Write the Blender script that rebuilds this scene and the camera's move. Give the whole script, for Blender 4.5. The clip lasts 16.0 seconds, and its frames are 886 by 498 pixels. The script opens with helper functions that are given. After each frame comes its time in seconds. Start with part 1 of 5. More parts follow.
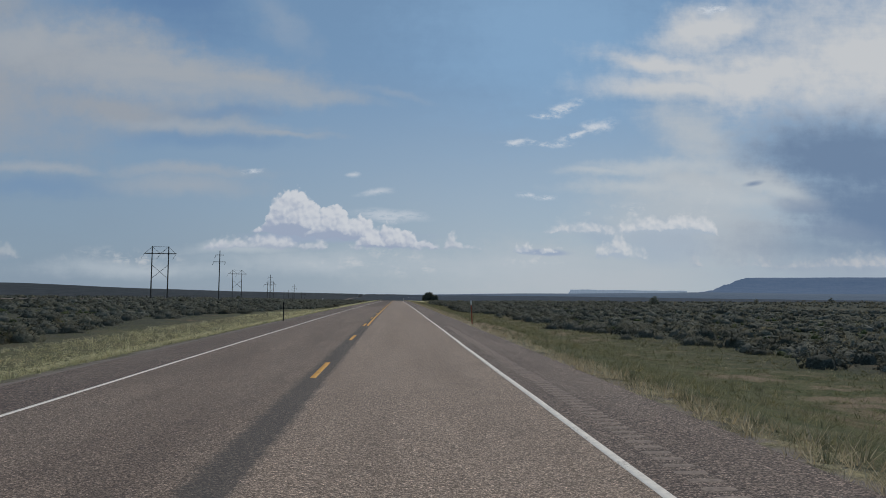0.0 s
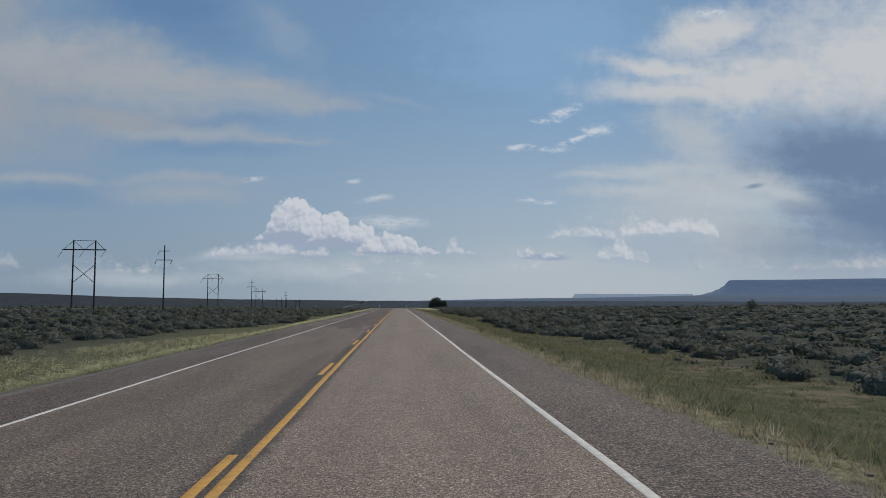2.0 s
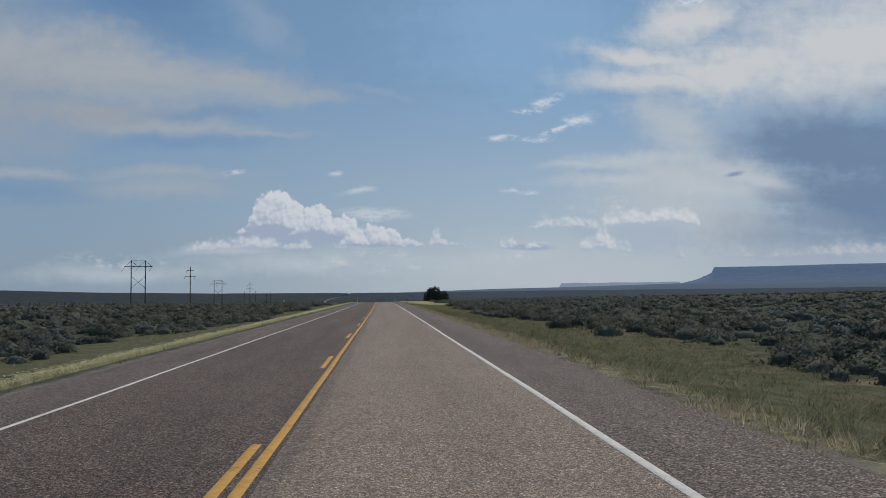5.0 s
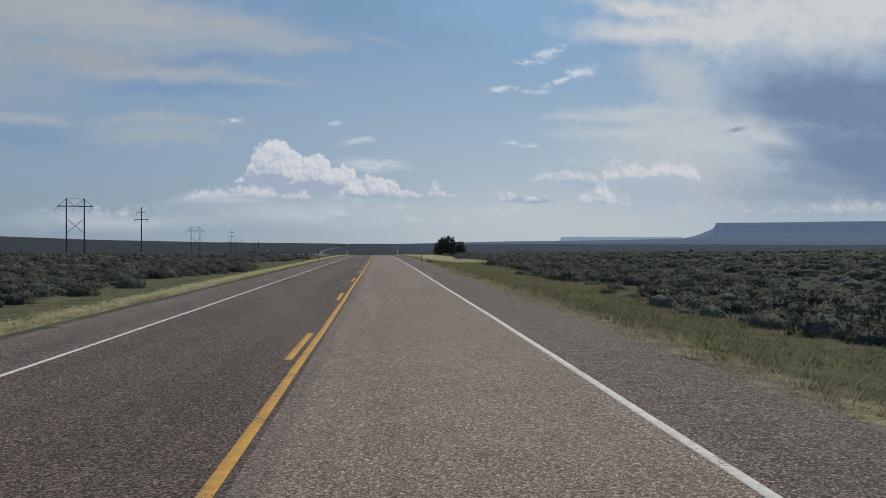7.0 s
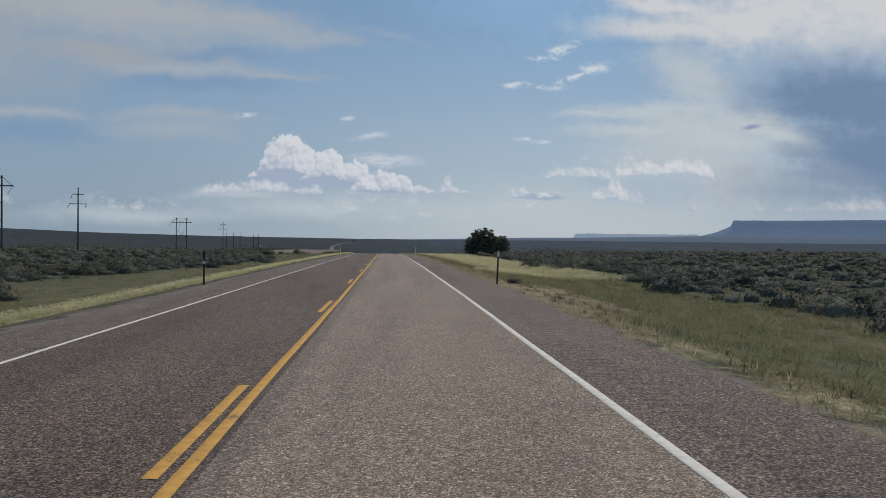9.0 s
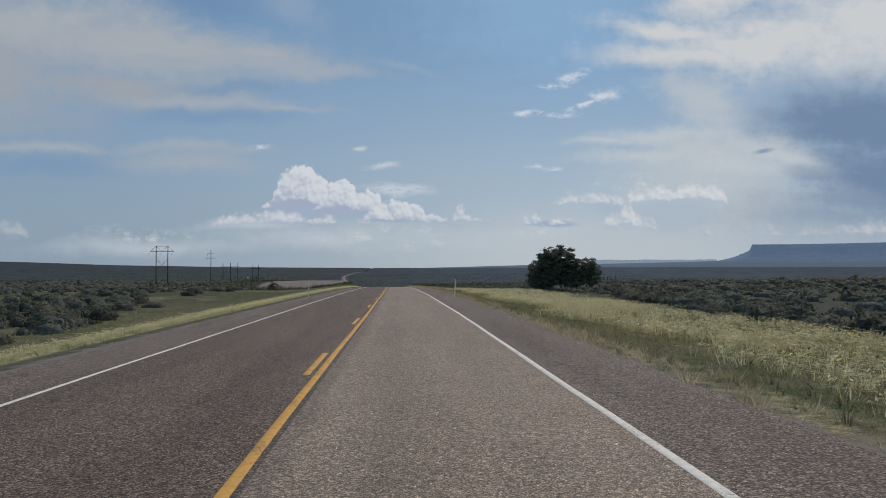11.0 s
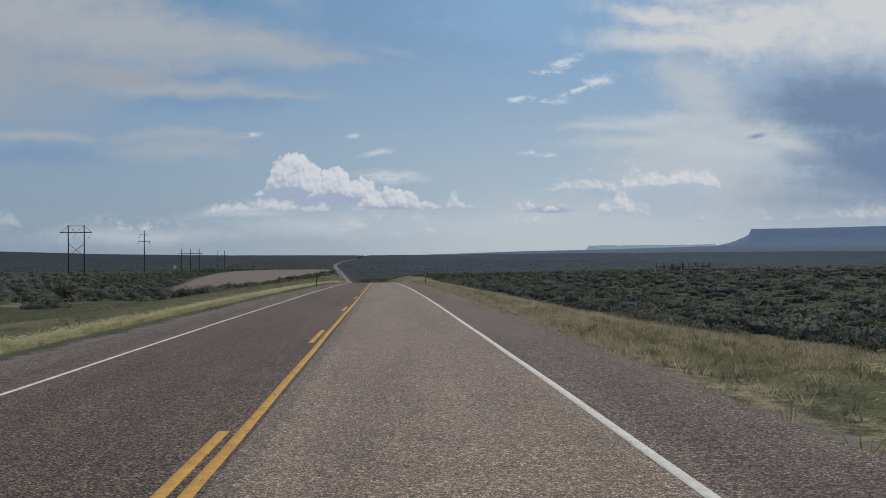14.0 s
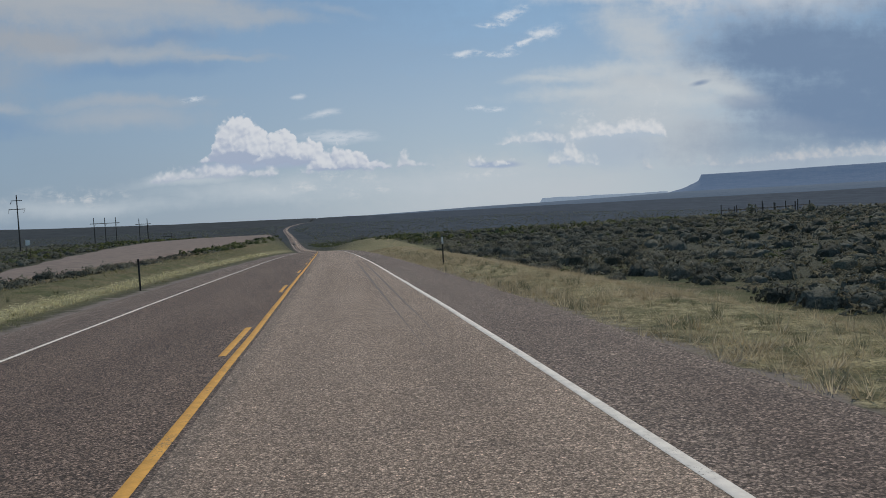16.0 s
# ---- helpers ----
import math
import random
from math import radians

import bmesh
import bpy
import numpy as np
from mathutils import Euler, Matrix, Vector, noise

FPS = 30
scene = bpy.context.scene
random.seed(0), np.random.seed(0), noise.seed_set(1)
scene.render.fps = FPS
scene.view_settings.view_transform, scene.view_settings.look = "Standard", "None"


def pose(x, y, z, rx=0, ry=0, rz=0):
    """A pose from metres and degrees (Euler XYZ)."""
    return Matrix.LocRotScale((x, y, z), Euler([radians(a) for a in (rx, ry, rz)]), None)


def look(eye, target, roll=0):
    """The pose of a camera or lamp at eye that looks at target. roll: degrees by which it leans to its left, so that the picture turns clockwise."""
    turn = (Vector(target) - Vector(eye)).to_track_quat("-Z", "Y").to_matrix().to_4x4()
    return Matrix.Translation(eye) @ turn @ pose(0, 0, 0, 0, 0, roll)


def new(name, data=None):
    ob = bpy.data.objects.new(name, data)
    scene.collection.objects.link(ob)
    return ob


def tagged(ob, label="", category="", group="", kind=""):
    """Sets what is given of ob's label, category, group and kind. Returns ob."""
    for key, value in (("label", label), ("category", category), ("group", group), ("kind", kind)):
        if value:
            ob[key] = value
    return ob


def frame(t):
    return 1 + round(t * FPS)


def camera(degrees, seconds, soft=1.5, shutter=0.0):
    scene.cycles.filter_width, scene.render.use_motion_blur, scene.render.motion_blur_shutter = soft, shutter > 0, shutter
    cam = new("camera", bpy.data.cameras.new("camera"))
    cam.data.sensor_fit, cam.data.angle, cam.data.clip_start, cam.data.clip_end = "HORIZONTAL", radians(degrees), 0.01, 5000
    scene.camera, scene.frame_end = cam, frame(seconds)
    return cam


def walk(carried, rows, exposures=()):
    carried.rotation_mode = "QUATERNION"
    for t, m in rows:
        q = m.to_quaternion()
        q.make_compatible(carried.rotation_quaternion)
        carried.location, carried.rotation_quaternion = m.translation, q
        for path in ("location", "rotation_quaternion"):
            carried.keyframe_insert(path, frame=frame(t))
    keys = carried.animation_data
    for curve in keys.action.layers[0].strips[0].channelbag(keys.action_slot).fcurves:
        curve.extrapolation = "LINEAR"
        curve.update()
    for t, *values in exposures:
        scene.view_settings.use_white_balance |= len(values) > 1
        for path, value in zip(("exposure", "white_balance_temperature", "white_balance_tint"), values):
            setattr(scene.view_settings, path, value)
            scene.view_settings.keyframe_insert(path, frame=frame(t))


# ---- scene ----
# ---- camera and drive ----
cam = camera(61.2, 16.0, soft=0.9)
ROWS = [
    (0.0, 1.399, 0.000, 1.632, 3.532, -0.753, -3.688), (0.5, 1.498, 14.822, 1.632, 3.705, -0.726, -3.448),
    (1.0, 1.546, 29.529, 1.629, 3.050, -0.497, -3.636), (1.5, 1.584, 44.126, 1.621, 3.083, -0.368, -3.783),
    (2.0, 1.612, 58.618, 1.606, 3.973, -0.141, -3.542), (2.5, 1.564, 73.009, 1.583, 4.575, -0.048, -3.124),
    (3.0, 1.605, 87.307, 1.555, 4.907, 0.223, -3.149), (3.5, 1.595, 101.514, 1.520, 4.904, 0.489, -3.722),
    (4.0, 1.575, 115.637, 1.481, 4.547, 0.664, -4.558), (6.5, 1.654, 185.172, 1.240, 0.735, 0.516, -4.883),
    (7.0, 1.698, 198.899, 1.192, -0.367, -0.146, -4.895), (7.5, 1.808, 212.578, 1.145, -1.768, -0.704, -4.983),
    (8.0, 1.949, 226.214, 1.099, -2.524, -1.059, -5.068), (8.5, 2.046, 239.813, 1.052, -2.181, -1.009, -4.736),
    (9.0, 2.092, 253.380, 1.005, -0.691, -0.614, -3.999), (9.5, 2.039, 266.920, 0.956, 0.549, -0.338, -3.313),
    (10.0, 1.982, 280.437, 0.904, 1.472, 0.023, -2.878), (12.5, 1.702, 347.881, 0.474, 1.449, 0.391, -3.278),
    (13.0, 1.607, 361.377, 0.336, 1.294, 0.507, -3.222), (13.5, 1.450, 374.887, 0.177, 1.019, 0.418, -3.259),
    (14.0, 1.307, 388.417, -0.006, 0.466, 0.503, -3.437), (14.5, 1.116, 401.973, -0.212, -0.054, 0.385, -3.858),
    (15.0, 0.902, 415.558, -0.443, -0.423, 0.653, -4.140), (15.5, 0.622, 429.179, -0.697, -1.531, 1.408, -4.573),
    (16.0, 0.308, 442.840, -0.978, -2.843, 3.074, -7.041),
]
EXPOSURE = -1.0
walk(cam, [(t, pose(x, y, z, 90 + p, r, w)) for t, x, y, z, p, r, w in ROWS], exposures=[(0.0, EXPOSURE - 0.12, 6420, 10), (4.0, EXPOSURE - 0.13, 6340, 10), (6.5, EXPOSURE, 6500, 10), (16.0, EXPOSURE, 6500, 10)])

# ---- node helper ----
class Graph:
    """Short hand for building shader nodes."""
    def __init__(self, tree):
        self.tree = tree

    def put(self, socket, value):
        if isinstance(value, bpy.types.NodeSocket):
            self.tree.links.new(value, socket)
        elif isinstance(value, (tuple, list)) and len(value) == 3 and socket.type == "RGBA":
            socket.default_value = (*value, 1)
        elif value is not None:
            socket.default_value = value

    def node(self, kind, ins=(), out=0, **props):
        n = self.tree.nodes.new(kind)
        for k, v in props.items():
            setattr(n, k, v)
        for k, v in (ins.items() if isinstance(ins, dict) else enumerate(ins)):
            self.put(n.inputs[k], v)
        return n.outputs[out]

    def math(self, op, a, b=None, c=None, clamp=False):
        return self.node("ShaderNodeMath", [v for v in (a, b, c) if v is not None], operation=op, use_clamp=clamp)

    def vmath(self, op, a, b=None, out=0):
        return self.node("ShaderNodeVectorMath", [v for v in (a, b) if v is not None], out=out, operation=op)

    def step(self, v, lo, hi, a=0.0, b=1.0):
        return self.node("ShaderNodeMapRange", [v, lo, hi, a, b], interpolation_type="SMOOTHSTEP")

    def mix(self, f, a, b):
        n = self.tree.nodes.new("ShaderNodeMix")
        n.data_type = "RGBA"
        self.put(n.inputs[0], f)
        self.put(n.inputs[6], a)
        self.put(n.inputs[7], b)
        return n.outputs[2]

    def noise(self, vec, scale, detail=4.0, rough=0.55, out=0, **props):
        return self.node("ShaderNodeTexNoise", {"Vector": vec, "Scale": scale, "Detail": detail, "Roughness": rough}, out=out, **props)

    def mapped(self, vec, loc=(0, 0, 0), rot=0.0, scale=(1, 1, 1), kind="POINT"):
        return self.node("ShaderNodeMapping", [vec, loc, (0, 0, rot), scale], vector_type=kind)


# ---- sky with clouds ----
SUN_ELEVATION, SUN_AZIMUTH = radians(54), radians(30)
world = bpy.data.worlds.new("sky")
scene.world = world
world.use_nodes = True
g = Graph(world.node_tree)
sky = world.node_tree.nodes.new("ShaderNodeTexSky")
sky.sky_type, sky.sun_disc, sky.sun_elevation, sky.sun_rotation = "NISHITA", False, SUN_ELEVATION, SUN_AZIMUTH
sky.air_density, sky.dust_density, sky.ozone_density, sky.altitude = 1.0, 0.6, 2.0, 1800
way = g.node("ShaderNodeTexCoord", out=0)
xyz = g.tree.nodes.new("ShaderNodeSeparateXYZ")
g.put(xyz.inputs[0], way)
ahead = g.math("MAXIMUM", xyz.outputs[1], 0.06)
su, sv = g.math("DIVIDE", xyz.outputs[0], ahead), g.math("DIVIDE", xyz.outputs[2], ahead)
flat = g.node("ShaderNodeCombineXYZ", [su, sv, 0.0])
front = g.step(xyz.outputs[1], 0.1, 0.4)
BRIGHT = 20.0


def tone(r, gg, b):
    return tuple(BRIGHT * (c / 255) ** 2.2 for c in (r, gg, b))


# fine and broad turbulence shared by the clouds
broad = g.noise(flat, 9.0, 5.0, 0.6, out=1)
broad = g.vmath("SUBTRACT", broad, (0.5, 0.5, 0.5))
fine = g.noise(flat, 45.0, 6.0, 0.62)
streak = g.noise(g.mapped(flat, rot=radians(-7), scale=(2.2, 13, 1)), 1.6, 6.0, 0.6)
soft = g.noise(g.mapped(flat, scale=(1.0, 2.2, 1)), 5.5, 5.0, 0.6)
torn = g.noise(g.mapped(flat, rot=radians(-12), scale=(1, 3.2, 1)), 60.0, 5.0, 0.65)
tatter = g.step(g.noise(g.mapped(flat, rot=radians(-10), scale=(1, 2.0, 1)), 70.0, 6.0, 0.7), 0.38, 0.66, 0.0, 1.9)
shred = g.math("MULTIPLY", g.step(torn, 0.3, 0.6), g.step(fine, 0.44, 0.66))
fray = g.math("ADD", g.math("MULTIPLY_ADD", streak, 0.8, -0.42), g.math("MULTIPLY_ADD", fine, 0.5, -0.25))
ripples = g.vmath("SUBTRACT", g.noise(flat, 70.0, 5.0, 0.6, out=1), (0.5, 0.5, 0.5))
curl = g.vmath("ADD", g.vmath("MULTIPLY", broad, (0.008, 0.005, 0)), g.vmath("MULTIPLY", ripples, (0.016, 0.011, 0)))


class Sheet:
    """One layer of the sky in a node group of its own, over the colour so far."""
    shared = {}

    def __enter__(self):
        self.world, self.below = g, colour
        tree = bpy.data.node_groups.new("cloud_layer", "ShaderNodeTree")
        tree.interface.new_socket("Colour", in_out="OUTPUT", socket_type="NodeSocketColor")
        tree.interface.new_socket("colour", in_out="INPUT", socket_type="NodeSocketColor")
        for key, socket in self.shared.items():
            tree.interface.new_socket(key, in_out="INPUT", socket_type="NodeSocketVector" if socket.type in ("VECTOR", "RGBA") else "NodeSocketFloat")
        self.given = tree.nodes.new("NodeGroupInput")
        self.out = tree.nodes.new("NodeGroupOutput")
        self.g = Graph(tree)
        self.base = self.given.outputs[0]
        self.blown = {}
        # the coordinates lean on the layer below by next to nothing, so that the layers are worked out in turn
        self.flat = self.g.node("ShaderNodeVectorMath", [self.base, (1e-8, 1e-8, 1e-8), self["flat"]], operation="MULTIPLY_ADD")
        return self

    def __getitem__(self, key):
        return self.given.outputs[key]

    def __exit__(self, *_):
        node = self.world.tree.nodes.new("ShaderNodeGroup")
        node.node_tree = self.g.tree
        for key, socket in {"colour": self.below, **self.shared}.items():
            self.world.put(node.inputs[key], socket)
        self.result = node.outputs[0]

    def put(self, value):
        self.g.put(self.out.inputs[0], value)

    def veil(self, cu, cv, ru, rv, turn=0.0, warp=0.05, inner=0.0):
        """A soft-edged oval, its outline drawn out by the turbulence."""
        if warp not in self.blown:
            self.blown[warp] = self.g.node("ShaderNodeVectorMath", [self["broad"], (warp, warp * 0.6, 0), self.flat], operation="MULTIPLY_ADD")
        p = self.g.mapped(self.blown[warp], (cu, cv, 0), radians(turn), (ru, rv, 1), "TEXTURE")
        return self.g.step(self.g.math("ADD", self.g.vmath("LENGTH", p, out=1), self["fray"]), 1.0, inner)


def layer(shapes, tint, strength, grain=None, lo=0.3, hi=0.7, by=None):
    """The sky with a cloud sheet made of ovals laid over it."""
    with Sheet() as q:
        total = q.veil(*shapes[0])
        for v in shapes[1:]:
            total = q.g.math("MAXIMUM", total, q.veil(*v))
        if by:
            total = q.g.math("MULTIPLY", total, q[by])
        if grain:
            total = q.g.math("MULTIPLY", total, q.g.step(q[grain], lo, hi, 0.25, 1.0))
        q.put(q.g.mix(q.g.math("MULTIPLY", q.g.math("MULTIPLY", total, strength), q["front"]), q.base, tint))
    return q.result


def heap(g, tops, base, slope, p):
    """Depth inside a heaped cloud that rises from a level base to the given tops, with billows on billows."""
    s = g.tree.nodes.new("ShaderNodeSeparateXYZ")
    g.put(s.inputs[0], p)
    ramp = g.tree.nodes.new("ShaderNodeValToRGB")
    first, last, high = tops[0][0], tops[-1][0], max(v for _, v in tops)
    stops = ramp.color_ramp.elements
    while len(stops) < len(tops):
        stops.new(0.5)
    for stop, (u, v) in zip(stops, tops):
        stop.position = (u - first) / (last - first)
        stop.color = (*[v / high] * 3, 1)
    g.put(ramp.inputs[0], g.node("ShaderNodeMapRange", [s.outputs[0], first, last, 0.0, 1.0]))
    top = g.math("MULTIPLY", g.math("SUBTRACT", g.math("MULTIPLY", ramp.outputs[0], high), s.outputs[1]), 1 / 0.022)
    low = g.math("MULTIPLY", g.math("SUBTRACT", s.outputs[1], g.math("MULTIPLY_ADD", s.outputs[0], slope, base)), 1 / 0.008)
    best = g.node("ShaderNodeMath", [top, low, 0.3], operation="SMOOTH_MIN")
    for size, depth in ((52.0, 0.6), (130.0, 0.36)):
        puff = g.node("ShaderNodeTexVoronoi", {"Vector": p, "Scale": size, "Smoothness": 0.5}, feature="SMOOTH_F1", voronoi_dimensions="2D")
        best = g.math("ADD", best, g.math("MULTIPLY", g.math("SUBTRACT", 0.42, puff), depth))
    return best, top, low


def cumulus(tops, base, slope, lit, shaded, lo=0.0, hi=0.3, solid=1.0):
    """Heaped cloud: bright along the rims that face the sun, grey within and along its level base."""
    with Sheet() as q:
        k = q.g
        p = k.vmath("ADD", q.flat, q["curl"])
        dens, top, low = heap(k, tops, base, slope, p)
        sunward = heap(k, tops, base, slope, k.vmath("ADD", p, (0.0022, 0.0042, 0)))[0]
        grain = k.math("SUBTRACT", q["fine"], 0.5)
        edge = k.math("MULTIPLY_ADD", grain, 0.5, dens)
        inside = k.math("MULTIPLY", k.step(q["su"], tops[0][0], tops[0][0] + 0.008), k.step(q["su"], tops[-1][0], tops[-1][0] - 0.008))
        cover = k.math("MULTIPLY", k.math("MULTIPLY", k.step(edge, lo, hi), q["front"]), k.math("MULTIPLY", inside, solid))
        rise = k.math("SUBTRACT", q["sv"], k.math("MULTIPLY_ADD", q["su"], slope, base))
        light = k.math("MULTIPLY_ADD", k.math("SUBTRACT", dens, sunward), 1.5, 0.0)
        light = k.math("MULTIPLY_ADD", rise, 5.0, light)
        light = k.math("MULTIPLY_ADD", k.step(top, 2.0, 0.0), 0.55, light)
        light = k.math("MULTIPLY_ADD", k.step(low, 2.0, 0.0), -0.4, light)
        light = k.math("MULTIPLY_ADD", grain, 1.0, light)
        q.put(k.mix(cover, q.base, k.mix(k.step(light, -0.4, 1.25), shaded, lit)))
    return q.result


colour = g.mix(0.45, g.vmath("MULTIPLY", sky.outputs[0], (1.42, 1.4, 1.3)), tone(133, 170, 204))
Sheet.shared.update(flat=flat, broad=broad, curl=curl, su=su, sv=sv, front=front, fine=fine, streak=streak, soft=soft, torn=torn, fray=fray, tatter=tatter, shred=shred)
haze = g.math("MULTIPLY", g.step(sv, 0.34, 0.0), g.step(soft, 0.2, 0.8, 0.85, 1.0))
colour = g.mix(g.math("MULTIPLY", haze, 0.9), colour, g.mix(g.step(su, -0.5, 0.3), tone(133, 150, 168), tone(172, 184, 194)))
# thin high sheet to the west, in tongues with blue gaps between them
colour = layer([(-.308, .397, .171, .086, -12, 0.08)], tone(96, 127, 167), 0.7)
colour = layer([(-.572, .259, .312, .150, 0, 0.14), (-.564, .389, .187, .092, 0, 0.14), (-.474, .306, .274, .080, -2, 0.14), (-.370, .242, .240, .046, -3, 0.14)], tone(153, 161, 171), 1.1, "streak", 0.12, 0.6)
colour = layer([(-.320, .296, .294, .054, -5, 0.1, 0.1), (-.187, .287, .180, .031, -8, 0.09), (-.475, .328, .217, .049, 4, 0.1)], tone(163, 170, 178), 1.0, "streak", 0.1, 0.55)
colour = layer([(-.259, .201, .155, .023, 1, 0.09), (-.223, .242, .104, .013, 2, 0.09), (-.468, .136, .157, .025, 0, 0.08)], tone(116, 146, 180), 0.6)
colour = layer([(-.253, .222, .184, .015, -1, 0.08), (-.280, .139, .139, .023, -2, 0.08), (-.273, .158, .146, .014, -2, 0.08), (-.468, .159, .128, .010, 0, 0.07), (-.163, .215, .104, .008, -2, 0.08), (-.134, .267, .150, .017, -6, 0.08)], tone(160, 170, 181), 0.85, "streak", 0.15, 0.55)
colour = layer([(-.150, .364, .091, .036, -48, 0.1), (-.005, .268, .069, .009, -6, 0.08)], tone(160, 172, 186), 0.4, "streak", 0.2, 0.6)
colour = layer([(.22, .36, .30, .2, 0, 0.08)], tone(140, 175, 208), 0.6)
# bright sheet to the north-east, with the grey underside of a shower cloud below it
colour = layer([(.405, .101, .215, .125, 0, 0.1), (.261, .025, .372, .069, 0, 0.05)], tone(184, 191, 197), 0.8, "soft", 0.1, 0.5)
colour = layer([(.679, .348, .395, .141, 8, 0.13), (.503, .309, .262, .065, 2, 0.13, 0.1), (.388, .287, .185, .029, 1, 0.1), (.365, .325, .145, .029, -6, 0.11), (.440, .373, .139, .052, 14, 0.13)], tone(200, 203, 206), 1.08, "streak", -0.1, 0.5)
colour = layer([(.418, .220, .129, .072, -38, 0.12), (.520, .160, .122, .032, -24, 0.1), (.415, .156, .184, .036, 0, 0.1)], tone(184, 191, 197), 0.85, "soft", 0.1, 0.5)
colour = layer([(.674, .205, .249, .074, -6, 0.1, 0.3), (.714, .117, .224, .088, -8, 0.1, 0.25), (.835, .173, .304, .138, 0, 0.1, 0.3)], tone(113, 135, 163), 1.0, "soft", -0.1, 0.45)
colour = layer([(.551, .130, .054, .015, -6, 0.06, 0.2), (.614, .097, .114, .024, -4, 0.07)], tone(133, 150, 173), 0.75)
colour = layer([(.328, .151, .150, .016, 0, 0.07), (.344, .178, .159, .016, 3, 0.07), (.281, .172, .087, .009, 0, 0.07), (.447, .139, .136, .019, -4, 0.08), (.512, .155, .097, .016, -16, 0.07)], tone(188, 196, 202), 0.8, "streak", 0.15, 0.55)
colour = layer([(.492, .078, .112, .047, 0, 0.1), (.628, .046, .163, .020, 0, 0.06)], tone(178, 184, 191), 0.6, "soft", 0.1, 0.5)
colour = layer([(.373, .078, .095, .040, 0, 0.04, 0.2), (.279, .086, .055, .023, -20, 0.04)], tone(150, 170, 193), 0.4)
colour = layer([(.492, .160, .019, .005, 12, 0.012)], tone(128, 145, 170), 0.9)
colour = layer([(.60, .075, .22, .045, 0, 0.08)], tone(126, 145, 168), 0.7)
colour = layer([(.66, .03, .30, .055, 0, 0.06)], tone(154, 169, 186), 0.65)
# torn wisps
wisps = [(.222, .260, .035, .011, 14, 0.07), (.202, .249, .028, .005, 0, 0.06), (.268, .231, .038, .013, 10, 0.07), (.241, .221, .035, .009, 14, 0.06), (.158, .211, .034, .007, 4, 0.06), (.202, .212, .055, .005, -2, 0.06), (.435, .402, .026, .012, 12, 0.07), (.202, .135, .022, .005, 8, 0.05), (.175, .136, .020, .006, 0, 0.06), (-.192, .159, .019, .006, 4, 0.05)]
colour = layer(wisps, tone(206, 213, 221), 0.5, by="tatter")
colour = layer([(.271, .233, .024, .008, 10, 0.03), (.252, .225, .017, .004, 14, 0.03), (.161, .211, .019, .005, 4, 0.03), (.224, .261, .022, .006, 14, 0.03)], tone(208, 214, 221), 0.85, "fine", 0.3, 0.6)
colour = layer([(-.026, .135, .036, .008, 10, 0.05), (-.060, .159, .014, .005, 0, 0.05), (-.005, .104, .068, .010, -2, 0.05)], tone(192, 201, 211), 0.95, "torn", 0.3, 0.55)
# low banks of haze and scraps of cloud near the skyline
colour = layer([(-.073, .042, .246, .025, 0, 0.06), (.138, .041, .199, .030, 0, 0.06), (-.198, .058, .110, .012, 0, 0.05), (-.328, .029, .216, .019, 0, 0.05)], tone(182, 192, 200), 0.8, "soft", 0.25, 0.6)
scraps = [(.002, .053, .090, .015, -6, 0.05), (-.058, .042, .082, .010, 0, 0.05), (.017, .034, .068, .015, 0, 0.05), (.192, .047, .077, .011, 2, 0.05), (.327, .117, .095, .016, 6, 0.05), (.382, .113, .095, .017, 4, 0.05), (.423, .144, .014, .027, 0, 0.04), (-.336, .044, .101, .018, 0, 0.05), (.279, .117, .047, .009, 10, 0.04)]
colour = layer(scraps, tone(203, 206, 209), 0.85, by="shred")
# flat grey undersides, then the heaped clouds that stand on them
colour = layer([(-.080, .076, .142, .011, 1, 0.012, 0.3), (-.005, .070, .060, .010, 0, 0.012, 0.3), (-.154, .071, .052, .012, 0, 0.012, 0.3), (.200, .059, .042, .006, 0, 0.012, 0.3)], tone(157, 171, 192), 1.0, "soft", -0.2, 0.4)
colour = cumulus([(-.255, .059), (-.246, .069), (-.232, .074), (-.217, .073), (-.202, .075), (-.191, .071), (-.182, .078), (-.171, .083), (-.155, .081), (-.140, .081), (-.131, .074), (-.121, .069), (-.110, .074), (-.094, .071), (-.082, .059), (-.064, .060), (-.053, .071), (-.041, .068), (-.028, .058), (.061, .061), (.067, .075), (.073, .083), (.080, .085), (.086, .080), (.092, .073), (.102, .072), (.113, .069), (.127, .061)],
                 0.0599, 0.020, tone(203, 207, 213), tone(168, 178, 194), 0.0, 0.6, 0.9)
colour = cumulus([(-.193, .077), (-.184, .086), (-.177, .092), (-.171, .102), (-.168, .113), (-.164, .124), (-.157, .134), (-.147, .139), (-.134, .141), (-.122, .136), (-.112, .127), (-.104, .116), (-.099, .110), (-.093, .114), (-.086, .117), (-.077, .117), (-.069, .112), (-.063, .105), (-.049, .102), (-.041, .103), (-.032, .096), (-.022, .090), (-.012, .094), (-.004, .096), (.006, .091), (.014, .086), (.026, .082), (.038, .077), (.061, .067)],
                 0.0654, -0.071, tone(206, 210, 216), tone(157, 169, 190), 0.0, 0.3, 1.0)
